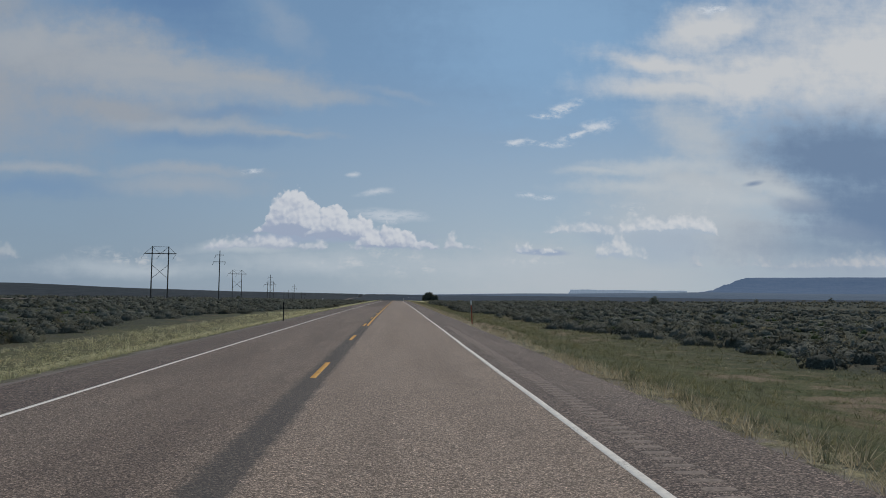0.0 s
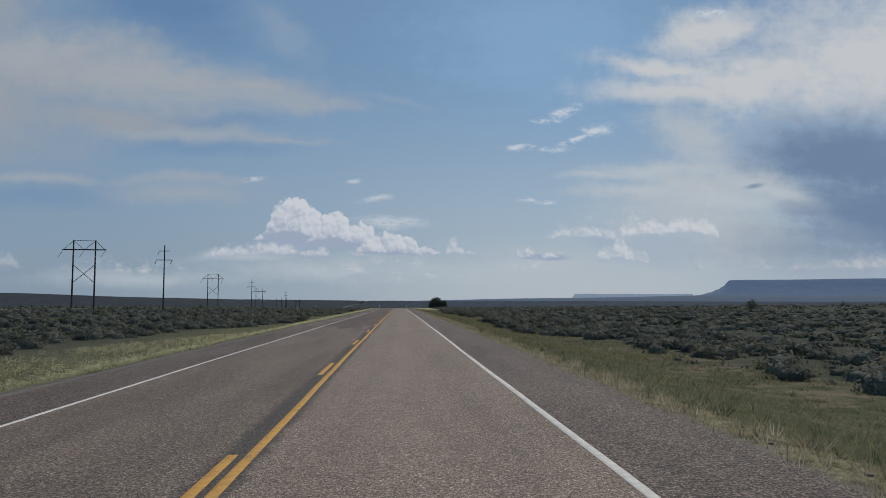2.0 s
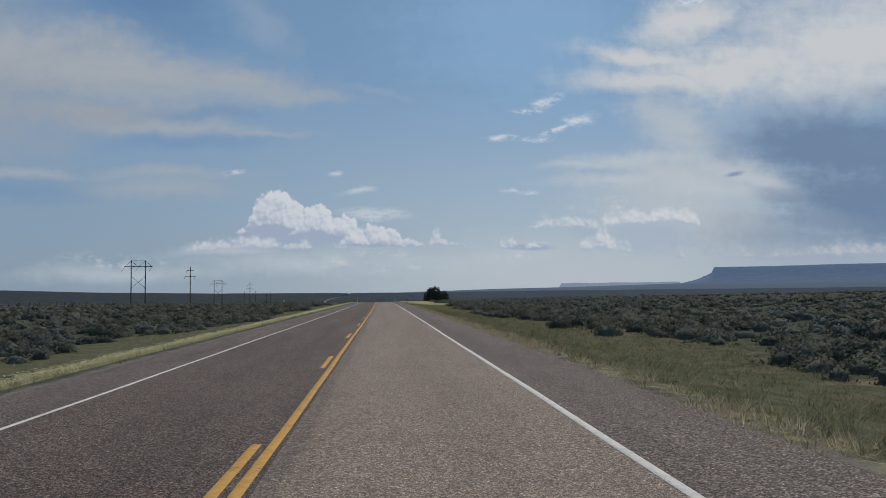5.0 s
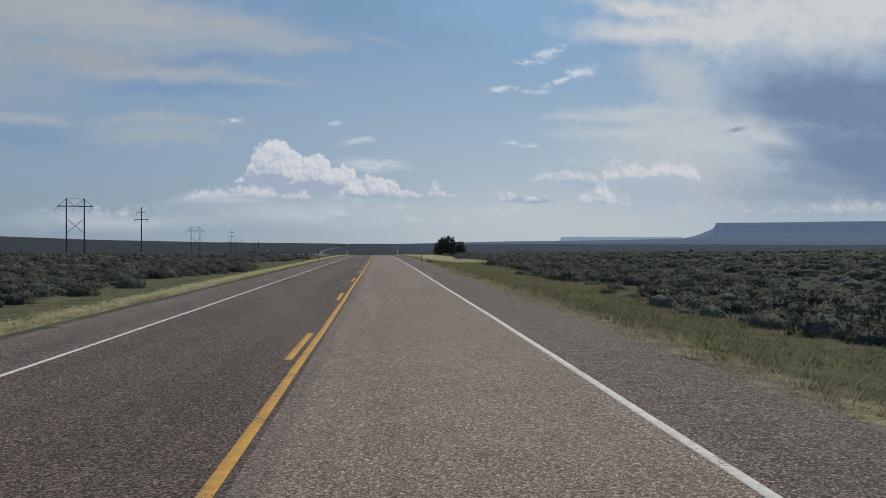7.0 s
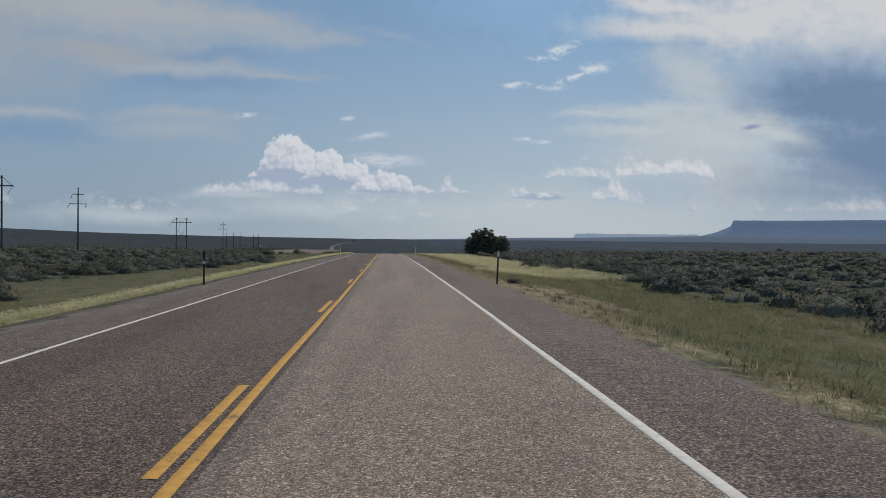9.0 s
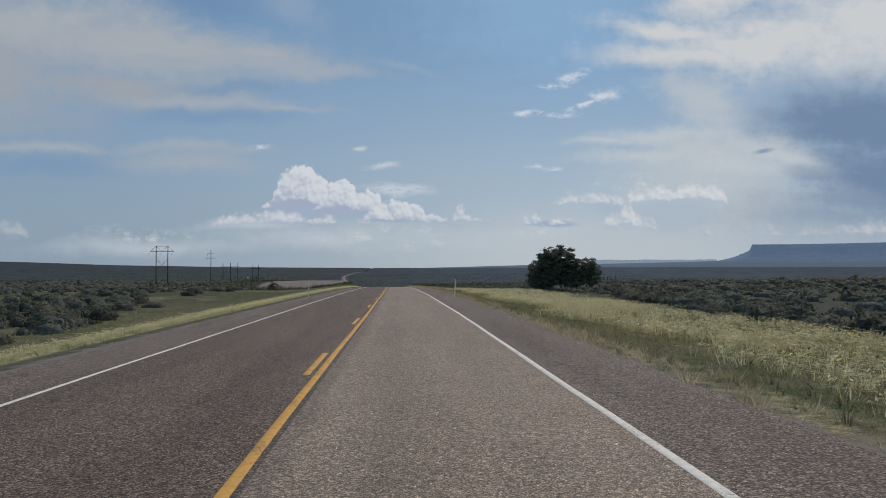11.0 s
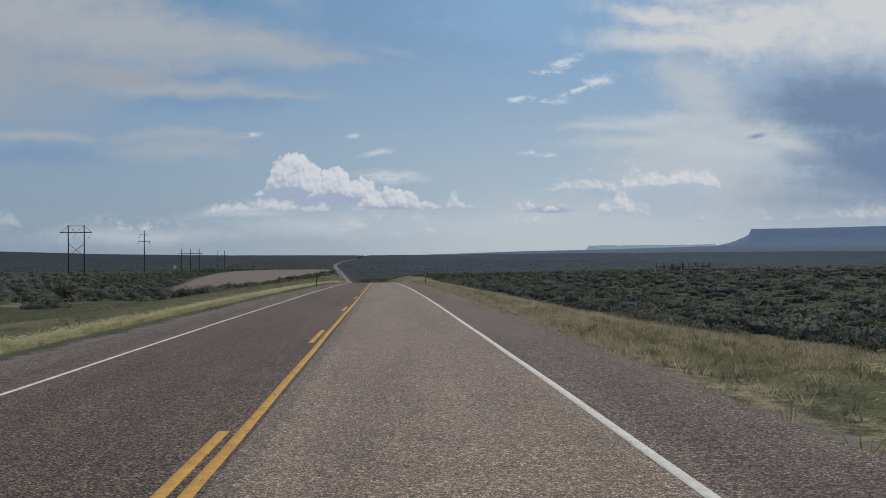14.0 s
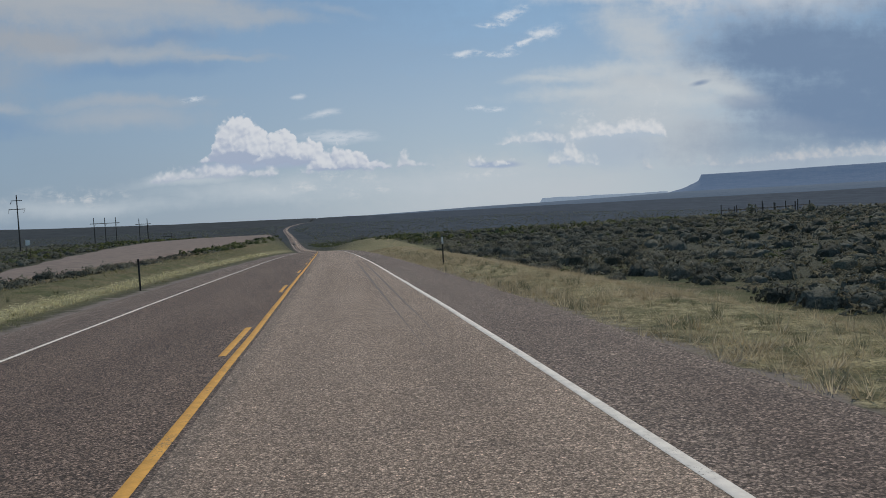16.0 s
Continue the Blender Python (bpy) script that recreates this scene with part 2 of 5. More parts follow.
colour = cumulus([(-.123, .075), (-.115, .086), (-.106, .095), (-.095, .111), (-.086, .116), (-.075, .115), (-.068, .107), (-.060, .096), (-.050, .096), (-.041, .098), (-.031, .090), (-.022, .083), (-.012, .087), (-.004, .091), (.007, .085), (.019, .080), (.036, .075), (.054, .069)],
                 0.0685, -0.056, tone(206, 210, 216), tone(158, 170, 191), 0.0, 0.4, 1.0)
colour = cumulus([(-.056, .070), (-.046, .081), (-.034, .086), (-.025, .079), (-.013, .082), (-.004, .085), (.007, .081), (.020, .076), (.035, .072), (.055, .066)],
                 0.0612, -0.005, tone(205, 209, 215), tone(157, 169, 190), 0.0, 0.5, 1.0)
colour = cumulus([(.191, .082), (.202, .094), (.213, .099), (.222, .110), (.232, .107), (.241, .100), (.254, .103), (.268, .108), (.281, .102), (.298, .098), (.307, .109), (.326, .115), (.358, .117), (.390, .120), (.422, .119), (.439, .108), (.448, .081)],
                 0.0817, 0.009, tone(212, 214, 217), tone(172, 185, 199), 0.0, 0.9, 0.85)
colour = cumulus([(.267, .049), (.273, .077), (.280, .086), (.291, .078), (.299, .094), (.309, .096), (.314, .081), (.323, .069), (.339, .070), (.350, .049)],
                 0.0522, -0.005, tone(208, 211, 214), tone(170, 183, 198), 0.0, 0.9, 0.85)
colour = cumulus([(.150, .054), (.163, .067), (.174, .073), (.183, .066), (.193, .063), (.204, .068), (.213, .072), (.222, .066), (.234, .054)],
                 0.0574, -0.005, tone(210, 213, 216), tone(156, 172, 193), 0.0, 0.45, 1.0)
colour = cumulus([(.400, .056), (.407, .067), (.413, .066), (.419, .053), (.433, .044), (.445, .053), (.459, .051), (.475, .055), (.491, .059), (.507, .060), (.523, .056), (.536, .046), (.551, .060), (.564, .065), (.580, .059), (.593, .066), (.610, .067), (.629, .072), (.654, .070), (.685, .068), (.745, .072), (.836, .069)],
                 0.0446, -0.006, tone(198, 199, 202), tone(164, 176, 191), 0.05, 1.1, 0.7)
colour = cumulus([(-.591, .052), (-.549, .061), (-.518, .066), (-.499, .066), (-.486, .056), (-.472, .041), (-.443, .041), (-.427, .048), (-.415, .044), (-.400, .038), (-.354, .039), (-.336, .046), (-.314, .039)],
                 0.0287, -0.019, tone(180, 187, 193), tone(146, 160, 176), 0.0, 0.8, 0.6)
back = world.node_tree.nodes["Background"]
g.put(back.inputs[0], colour)
back.inputs[1].default_value = 0.1
world.cycles.sampling_method, world.cycles.sample_map_resolution = "MANUAL", 256
sun = new("sun", bpy.data.lights.new("sun", "SUN"))
sun.data.energy, sun.data.angle, sun.data.color = 3.9, radians(0.6), (1, 0.9, 0.76)
toward = Vector((math.sin(SUN_AZIMUTH) * math.cos(SUN_ELEVATION), math.cos(SUN_AZIMUTH) * math.cos(SUN_ELEVATION), math.sin(SUN_ELEVATION)))
sun.matrix_world = look((0, 0, 60), Vector((0, 0, 60)) - toward)

# ---- materials ----
def material(name):
    m = bpy.data.materials.new(name)
    m.use_nodes = True
    gr = Graph(m.node_tree)
    return m, gr, m.node_tree.nodes["Principled BSDF"]


def place(gr):
    return gr.node("ShaderNodeNewGeometry", out=0)


def across(gr):
    """Metres to the right of the road's centre, and along it."""
    s = gr.tree.nodes.new("ShaderNodeSeparateXYZ")
    gr.put(s.inputs[0], gr.node("ShaderNodeUVMap", out=0, uv_map="road"))
    return s.outputs[0], s.outputs[1]


def bump(gr, bsdf, height, strength, distance):
    gr.put(bsdf.inputs["Normal"], gr.node("ShaderNodeBump", {"Strength": strength, "Distance": distance, "Height": height}))


def asphalt(name, stone, binder, tint, gloss=0.78, rumble=False, grain=60.0, early=None):
    m, gr, b = material(name)
    p = place(gr)
    chips = gr.node("ShaderNodeTexVoronoi", {"Vector": p, "Scale": grain, "Randomness": 1.0}, out=1)
    chip = gr.node("ShaderNodeSeparateColor", [chips])
    gap = gr.node("ShaderNodeTexVoronoi", {"Vector": p, "Scale": grain}, out=0)
    grit = gr.noise(p, 24.0, 6.0, 0.75)
    patch = gr.noise(gr.mapped(p, scale=(1.0, 0.1, 1)), 0.9, 5.0, 0.6)
    blot = gr.noise(p, 1.6, 6.0, 0.65)
    if early:
        # the older, paler seal that ends in a ragged joint
        edge = gr.math("ADD", across(gr)[1], gr.math("ADD", gr.math("MULTIPLY_ADD", patch, 26.0, -13.0), gr.math("MULTIPLY_ADD", blot, 16.0, -8.0)))
        old = gr.step(edge, 110.5, 107.0)
        binder, stone = gr.mix(old, binder, early[1]), gr.mix(old, stone, early[0])
    col = gr.mix(gr.step(chip, 0.15, 0.95), binder, stone)
    col = gr.mix(gr.math("MULTIPLY", gr.step(gap, 0.42, 0.68), 0.75), col, gr.vmath("MULTIPLY", col, (0.3, 0.29, 0.28)))
    col = gr.mix(gr.math("MULTIPLY", gr.step(chip, 0.9, 0.96), gr.step(grit, 0.45, 0.6)), col, gr.vmath("MULTIPLY", col, (1.6, 1.58, 1.55)))
    col = gr.mix(gr.step(grit, 0.36, 0.66), gr.vmath("MULTIPLY", col, (0.62, 0.61, 0.6)), gr.vmath("MULTIPLY", col, (1.3, 1.3, 1.3)))
    col = gr.mix(gr.step(patch, 0.35, 0.68), col, gr.vmath("MULTIPLY", col, tint))
    col = gr.mix(gr.math("MULTIPLY", gr.step(blot, 0.45, 0.7), 0.4), col, gr.vmath("MULTIPLY", col, (0.72, 0.73, 0.76)))
    u, v = across(gr)
    # wheel paths, polished by traffic
    track = gr.math("ADD", gr.step(gr.math("ABSOLUTE", gr.math("SUBTRACT", gr.math("ABSOLUTE", u), 1.05)), 0.55, 0.1), gr.step(gr.math("ABSOLUTE", gr.math("SUBTRACT", gr.math("ABSOLUTE", u), 2.75)), 0.55, 0.1))
    track = gr.math("MULTIPLY", track, gr.step(patch, 0.2, 0.7))
    col = gr.mix(gr.math("MULTIPLY", track, 0.22), col, gr.vmath("MULTIPLY", col, (0.72, 0.73, 0.75)))
    col = gr.mix(gr.math("MULTIPLY", gr.math("MULTIPLY", gr.step(u, 0.0, -0.2), gr.step(v, 116.0, 104.0)), 0.8), col, gr.vmath("MULTIPLY", col, (0.84, 0.83, 0.82)))
    # old tar along the centre joint
    ragged = gr.math("MULTIPLY", gr.math("SUBTRACT", gr.noise(p, 3.0, 5.0, 0.7), 0.5), 0.36)
    joint = gr.step(gr.math("ADD", gr.math("ABSOLUTE", gr.math("ADD", u, gr.step(v, 112.0, 104.0, -0.1, 0.12))), ragged), gr.step(v, 112.0, 104.0, 0.25, 0.33), 0.14)
    joint = gr.math("MULTIPLY", joint, gr.step(v, 112.0, 104.0, 0.42, 1.0))
    col = gr.mix(gr.math("MULTIPLY", joint, gr.step(grit, 0.3, 0.6, 0.95, 0.6)), col, (0.055, 0.05, 0.045))
    # fine cross cracks
    wander = gr.math("MULTIPLY", gr.noise(gr.mapped(p, scale=(0.7, 0.12, 1)), 1.5, 4.0), 0.9)
    saw = gr.math("ABSOLUTE", gr.math("SUBTRACT", gr.math("FRACT", gr.math("ADD", gr.math("MULTIPLY", v, 0.11), wander)), 0.5))
    crack = gr.math("MULTIPLY", gr.step(saw, 0.0022, 0.0008), gr.step(gr.noise(p, 0.5, 3.0), 0.48, 0.58))
    col = gr.mix(gr.math("MULTIPLY", crack, 0.8), col, (0.03, 0.027, 0.025))
    h = gr.math("ADD", gr.math("MULTIPLY", gap, -0.5), gr.math("MULTIPLY", grit, 0.8))
    if rumble:
        ridge = gr.math("SINE", gr.math("MULTIPLY", v, 2 * math.pi / 0.3))
        strip = gr.math("MULTIPLY", gr.step(gr.math("ABSOLUTE", gr.math("SUBTRACT", gr.math("ABSOLUTE", u), 4.25)), 0.24, 0.16), gr.math("MAXIMUM", gr.step(v, 48.0, 36.0), gr.step(gr.noise(gr.mapped(p, scale=(0.3, 0.3, 1)), 0.25, 2.0), 0.42, 0.56)))
        groove = gr.math("MULTIPLY", gr.step(ridge, 0.1, 0.8), strip)
        h = gr.math("ADD", h, gr.math("MULTIPLY", groove, -0.8))
        col = gr.mix(gr.math("MULTIPLY", groove, 0.6), col, gr.vmath("MULTIPLY", col, (0.6, 0.6, 0.6)))
    gr.put(b.inputs["Base Color"], col)
    b.inputs["Roughness"].default_value = gloss
    b.inputs["Specular IOR Level"].default_value = 0.27
    bump(gr, b, h, 0.85, 0.014)
    return m


CHIP_LIGHT = asphalt("chip_seal_light", (0.605, 0.462, 0.356), (0.252, 0.189, 0.143), (0.86, 0.85, 0.84), grain=66.0)
CHIP_DARK = asphalt("chip_seal_dark", (0.372, 0.266, 0.204), (0.071, 0.05, 0.038), (0.76, 0.74, 0.74),
                    early=((0.5, 0.385, 0.3), (0.21, 0.157, 0.12)))
CHIP_SHOULDER = asphalt("chip_seal_shoulder", (0.4, 0.305, 0.245), (0.115, 0.086, 0.069), (0.78, 0.75, 0.75), rumble=True, grain=48.0)


def paint(name, colour, worn, amount):
    m, gr, b = material(name)
    p = place(gr)
    wear = gr.math("ADD", gr.math("MULTIPLY", gr.noise(p, 38.0, 4.0, 0.7), 0.6), gr.math("MULTIPLY", gr.noise(p, 1.7, 3.0), 0.4))
    col = gr.mix(gr.step(gr.noise(p, 9.0, 4.0), 0.3, 0.75), colour, tuple(c * 0.78 for c in colour))
    gr.put(b.inputs["Base Color"], gr.mix(gr.step(wear, amount, amount + 0.06), col, worn))
    b.inputs["Roughness"].default_value = 0.75
    b.inputs["Specular IOR Level"].default_value = 0.25
    bump(gr, b, gr.node("ShaderNodeTexVoronoi", {"Vector": p, "Scale": 55.0}), 0.4, 0.008)
    return m


WHITE_LINE = paint("white_line_paint", (0.82, 0.755, 0.665), (0.33, 0.285, 0.245), 0.57)
YELLOW_LINE = paint("yellow_line_paint", (0.72, 0.375, 0.085), (0.2, 0.15, 0.1), 0.56)


def earth():
    m, gr, b = material("dry_earth")
    p = place(gr)
    u, v = across(gr)
    a = gr.noise(p, 0.16, 5.0, 0.6)
    c = gr.noise(p, 1.3, 5.0, 0.65)
    d = gr.noise(p, 11.0, 4.0, 0.65)
    soil = gr.mix(gr.step(c, 0.3, 0.7), (0.19, 0.12, 0.078), (0.24, 0.17, 0.11))
    litter = gr.mix(gr.step(d, 0.3, 0.7), (0.05, 0.053, 0.038), (0.1, 0.1, 0.07))
    e = gr.noise(p, 0.9, 6.0, 0.7)
    green = gr.mix(gr.step(c, 0.35, 0.65), (0.056, 0.072, 0.028), (0.105, 0.115, 0.05))
    dry = gr.mix(gr.step(d, 0.3, 0.7), (0.13, 0.118, 0.064), (0.215, 0.19, 0.113))
    col = gr.mix(gr.step(gr.math("ADD", gr.math("MULTIPLY", a, 0.7), gr.math("MULTIPLY", c, 0.3)), 0.55, 0.7), litter, soil)
    side = gr.math("ABSOLUTE", u)
    grassy = gr.math("MULTIPLY", gr.step(gr.math("ADD", side, gr.math("MULTIPLY", gr.math("SUBTRACT", a, 0.5), 12.0)), 21.0, 12.0), gr.step(side, 5.6, 7.0))
    turf = gr.mix(gr.step(gr.math("ADD", e, gr.step(u, 0.0, -6.0, 0.0, 0.08)), 0.38, 0.7), green, dry)
    turf = gr.mix(gr.math("MULTIPLY", gr.step(gr.noise(p, 0.3, 5.0, 0.65), 0.54, 0.7), 0.5), turf, soil)
    col = gr.mix(grassy, col, turf)
    meadow = gr.math("MULTIPLY", gr.math("MULTIPLY", gr.step(u, -8.0, -11.0), gr.step(u, -110.0, -60.0)), gr.math("MULTIPLY", gr.step(v, 345.0, 380.0), gr.step(v, 540.0, 500.0)))
    bare_spot = gr.step(gr.noise(gr.mapped(p, scale=(1.0, 0.55, 1)), 0.12, 5.0, 0.65), 0.55, 0.62)
    meadow_col = gr.mix(gr.step(e, 0.4, 0.65), (0.062, 0.068, 0.033), (0.115, 0.112, 0.06))
    meadow_col = gr.mix(bare_spot, meadow_col, (0.24, 0.19, 0.135))
    col = gr.mix(gr.math("MULTIPLY", meadow, 0.9), col, meadow_col)
    left_band = gr.math("MULTIPLY", gr.step(gr.math("ABSOLUTE", gr.math("ADD", u, 7.45)), 1.15, 0.6), gr.step(v, 90.0, 150.0))
    left_band = gr.math("MAXIMUM", left_band, gr.math("MULTIPLY", gr.step(gr.math("ABSOLUTE", gr.math("ADD", u, 10.0)), 5.0, 3.0), gr.step(v, 140.0, 100.0, 0.0, 0.45)))
    left_band = gr.math("MULTIPLY", left_band, gr.step(gr.math("ADD", gr.math("MULTIPLY", u, -1.0), gr.step(v, 370.0, 420.0, 0.0, 1.2)), 8.9, 8.3))
    left_band = gr.math("MULTIPLY", left_band, gr.step(v, 435.0, 480.0, 1.0, 0.3))
    bank = gr.math("MULTIPLY", gr.step(gr.math("ABSOLUTE", gr.math("SUBTRACT", u, 10.0)), 4.6, 3.4), gr.step(v, 385.0, 425.0))
    gold = gr.math("MULTIPLY", gr.step(gr.math("ABSOLUTE", gr.math("SUBTRACT", u, 12.0)), 4.4, 3.4, 0.0, 0.6), gr.math("MULTIPLY", gr.step(v, 290.0, 304.0), gr.step(v, 404.0, 396.0)))
    lip = gr.step(gr.math("ABSOLUTE", gr.math("SUBTRACT", u, 6.2)), 0.75, 0.3)
    band = gr.math("MAXIMUM", gr.math("MAXIMUM", left_band, bank), gr.math("MAXIMUM", gold, lip))
    band = gr.math("MULTIPLY", band, gr.step(gr.noise(p, 1.1, 5.0, 0.7), 0.36, 0.56))
    hump = gr.math("ADD", gr.math("MULTIPLY", gr.noise(p, 3.2, 4.0, 0.6), 0.65), gr.math("MULTIPLY", d, 0.35))
    straw = gr.mix(gr.step(hump, 0.36, 0.62), (0.16, 0.14, 0.07), (0.46, 0.4, 0.24))
    straw = gr.mix(gr.math("MULTIPLY", gr.step(gr.noise(p, 0.45, 4.0, 0.6), 0.5, 0.68), 0.6), straw, (0.25, 0.18, 0.115))
    col = gr.mix(gr.math("MULTIPLY", band, 0.8), col, straw)
    col = gr.mix(gr.math("MULTIPLY", gr.math("MULTIPLY", left_band, gr.step(v, 100.0, 150.0, 0.4, 1.0)), gr.step(gr.noise(p, 1.6, 5.0, 0.7), 0.25, 0.55, 0.3, 0.9)), col, (0.56, 0.52, 0.31))
    scuffed = gr.math("MULTIPLY", gr.step(gr.math("ABSOLUTE", gr.math("SUBTRACT", u, 13.8)), 3.0, 0.8), gr.math("MULTIPLY", gr.step(v, 285.0, 275.0), gr.step(gr.noise(p, 0.5, 5.0, 0.65), 0.5, 0.6)))
    col = gr.mix(gr.math("MULTIPLY", scuffed, 0.8), col, (0.27, 0.2, 0.14))
    rusty = gr.math("MULTIPLY", gr.math("MULTIPLY", gr.step(u, -8.0, -11.0), gr.step(u, -34.0, -24.0)), gr.math("MULTIPLY", gr.step(v, 462.0, 490.0), gr.step(v, 620.0, 570.0)))
    col = gr.mix(gr.math("MULTIPLY", rusty, gr.step(e, 0.3, 0.6)), col, (0.2, 0.15, 0.085))
    sandy = gr.math("MULTIPLY", gr.step(gr.math("ABSOLUTE", gr.math("SUBTRACT", u, 7.3)), 1.7, 0.9), gr.math("MAXIMUM", gr.step(gr.math("ABSOLUTE", gr.math("SUBTRACT", v, 281.0)), 11.0, 6.0), gr.step(gr.math("ABSOLUTE", gr.math("SUBTRACT", v, 44.0)), 13.0, 7.0)))
    patchy = gr.step(gr.noise(p, 0.8, 5.0, 0.65), 0.38, 0.55)
    col = gr.mix(gr.math("MULTIPLY", sandy, patchy), col, gr.mix(gr.step(d, 0.35, 0.65), (0.3, 0.21, 0.14), (0.4, 0.3, 0.21)))
    speck = gr.noise(p, 26.0, 5.0, 0.75)
    col = gr.mix(gr.step(speck, 0.4, 0.62), gr.vmath("MULTIPLY", col, (0.6, 0.6, 0.6)), gr.vmath("MULTIPLY", col, (1.3, 1.28, 1.22)))
    gravel = gr.step(gr.math("ADD", side, gr.math("MULTIPLY", gr.math("SUBTRACT", c, 0.5), 2.2)), 6.1, 5.5)
    col = gr.mix(gravel, col, (0.22, 0.185, 0.16))
    # shrub cover far off
    far = gr.step(side, 70.0, 220.0)
    cover = gr.mix(gr.step(gr.noise(p, 0.5, 5.0, 0.7), 0.35, 0.65), (0.028, 0.033, 0.026), (0.065, 0.068, 0.05))
    far = gr.math("MAXIMUM", far, gr.step(v, 560.0, 800.0))
    col = gr.mix(gr.math("MULTIPLY", far, gr.step(a, 0.70, 0.55)), col, cover)
    # remote woodland, bluer to the right: distance haze mixed into its base colour
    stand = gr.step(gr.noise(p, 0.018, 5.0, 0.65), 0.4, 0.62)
    hazed_wood = gr.mix(gr.step(u, -150.0, 450.0), gr.mix(stand, (0.026, 0.032, 0.038), (0.05, 0.056, 0.062)), gr.mix(stand, (0.032, 0.045, 0.066), (0.057, 0.074, 0.1)))
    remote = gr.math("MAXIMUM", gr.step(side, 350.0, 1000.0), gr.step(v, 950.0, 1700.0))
    col = gr.mix(gr.math("MULTIPLY", remote, 0.9), col, hazed_wood)
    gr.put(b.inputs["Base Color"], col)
    b.inputs["Roughness"].default_value = 0.95
    b.inputs["Specular IOR Level"].default_value = 0.15
    bump(gr, b, gr.math("ADD", c, gr.math("MULTIPLY", d, 0.4)), 0.9, 0.15)
    return m


EARTH = earth()


def leafy(name, dark, mid, light, patch_scale=0.45, glow=0.35, warm=0.45, dome=0.0, by_plant=0.0, by_leaf=0.7):
    """Foliage: tint by clump, by plant and by leaf, with light passing through."""
    m, gr, b = material(name)
    p = place(gr)
    isle = gr.node("ShaderNodeNewGeometry", out="Random Per Island")
    shade = gr.node("ShaderNodeAttribute", out="Fac", attribute_name="shade")
    tint = gr.math("FRACT", gr.math("ADD", shade, gr.node("ShaderNodeObjectInfo", out="Random")))
    plant = gr.math("ADD", gr.math("MULTIPLY", gr.noise(p, patch_scale, 3.0, 0.6), 1 - by_plant), gr.math("MULTIPLY", tint, by_plant))
    area = gr.noise(p, 0.06, 3.0, 0.6)
    grain = gr.step(gr.noise(p, 14.0, 4.0, 0.75), 0.36, 0.64, 0.55, 1.35)
    col = gr.mix(gr.step(plant, 0.32, 0.68), dark, mid)
    col = gr.mix(gr.math("MULTIPLY", gr.step(isle, 0.4, 1.0), by_leaf), col, light)
    col = gr.mix(gr.math("MULTIPLY", gr.step(area, 0.45, 0.7), warm), col, gr.vmath("MULTIPLY", col, (1.15, 1.0, 0.7)))
    if by_plant:
        col = gr.vmath("SCALE", col)
        gr.put(col.node.inputs["Scale"], grain)
    gr.put(b.inputs["Base Color"], col)
    b.inputs["Roughness"].default_value = 0.8
    b.inputs["Specular IOR Level"].default_value = 0.2
    through_leaf = gr.node("ShaderNodeBsdfTranslucent", [col])
    if dome:
        # leaves share the rounded form of their plant
        form = gr.node("ShaderNodeAttribute", out="Vector", attribute_name="form")
        form = gr.node("ShaderNodeVectorTransform", [form], vector_type="NORMAL", convert_from="OBJECT", convert_to="WORLD")
        own = gr.node("ShaderNodeNewGeometry", out="Normal")
        bent = gr.vmath("NORMALIZE", gr.vmath("ADD", gr.vmath("MULTIPLY", form, (dome, dome, dome)), gr.vmath("MULTIPLY", own, (1 - dome, 1 - dome, 1 - dome))))
        gr.put(b.inputs["Normal"], bent)
    mixed = gr.node("ShaderNodeMixShader", [glow, b.outputs[0], through_leaf])
    gr.put(m.node_tree.nodes["Material Output"].inputs[0], mixed)
    return m


SAGE = leafy("sagebrush_leaf", (0.055, 0.061, 0.048), (0.13, 0.136, 0.11), (0.275, 0.278, 0.233), 0.45, 0.21, dome=0.93, by_plant=0.7, by_leaf=0.22)
GREASE = leafy("green_shrub_leaf", (0.045, 0.06, 0.025), (0.09, 0.11, 0.045), (0.16, 0.18, 0.08), dome=0.75, by_plant=0.6, by_leaf=0.4)
STRAW = leafy("straw_grass_blade", (0.34, 0.28, 0.17), (0.56, 0.475, 0.32), (0.75, 0.66, 0.5), 0.8, 0.5, 0.15, dome=0.8, by_leaf=0.5)
PALE = leafy("yellow_green_grass_blade", (0.2, 0.195, 0.09), (0.36, 0.33, 0.18), (0.58, 0.52, 0.34), 0.8, 0.4, 0.2, dome=0.8, by_leaf=0.5)
GOLD = leafy("golden_grass_blade", (0.5, 0.47, 0.24), (0.76, 0.7, 0.43), (0.9, 0.85, 0.63), 0.8, 0.55, 0.15, dome=0.8, by_leaf=0.5)
GREEN = leafy("green_grass_blade", (0.1, 0.11, 0.05), (0.175, 0.178, 0.088), (0.3, 0.285, 0.16), 0.7, 0.35, dome=0.8, by_leaf=0.5)
WEED = leafy("verge_weed_leaf", (0.11, 0.115, 0.06), (0.18, 0.175, 0.098), (0.31, 0.285, 0.18), 0.9, 0.35, dome=0.5)
JUNIPER = leafy("juniper_leaf", (0.12, 0.13, 0.1), (0.19, 0.2, 0.15), (0.29, 0.3, 0.23), 1.4, 0.42)


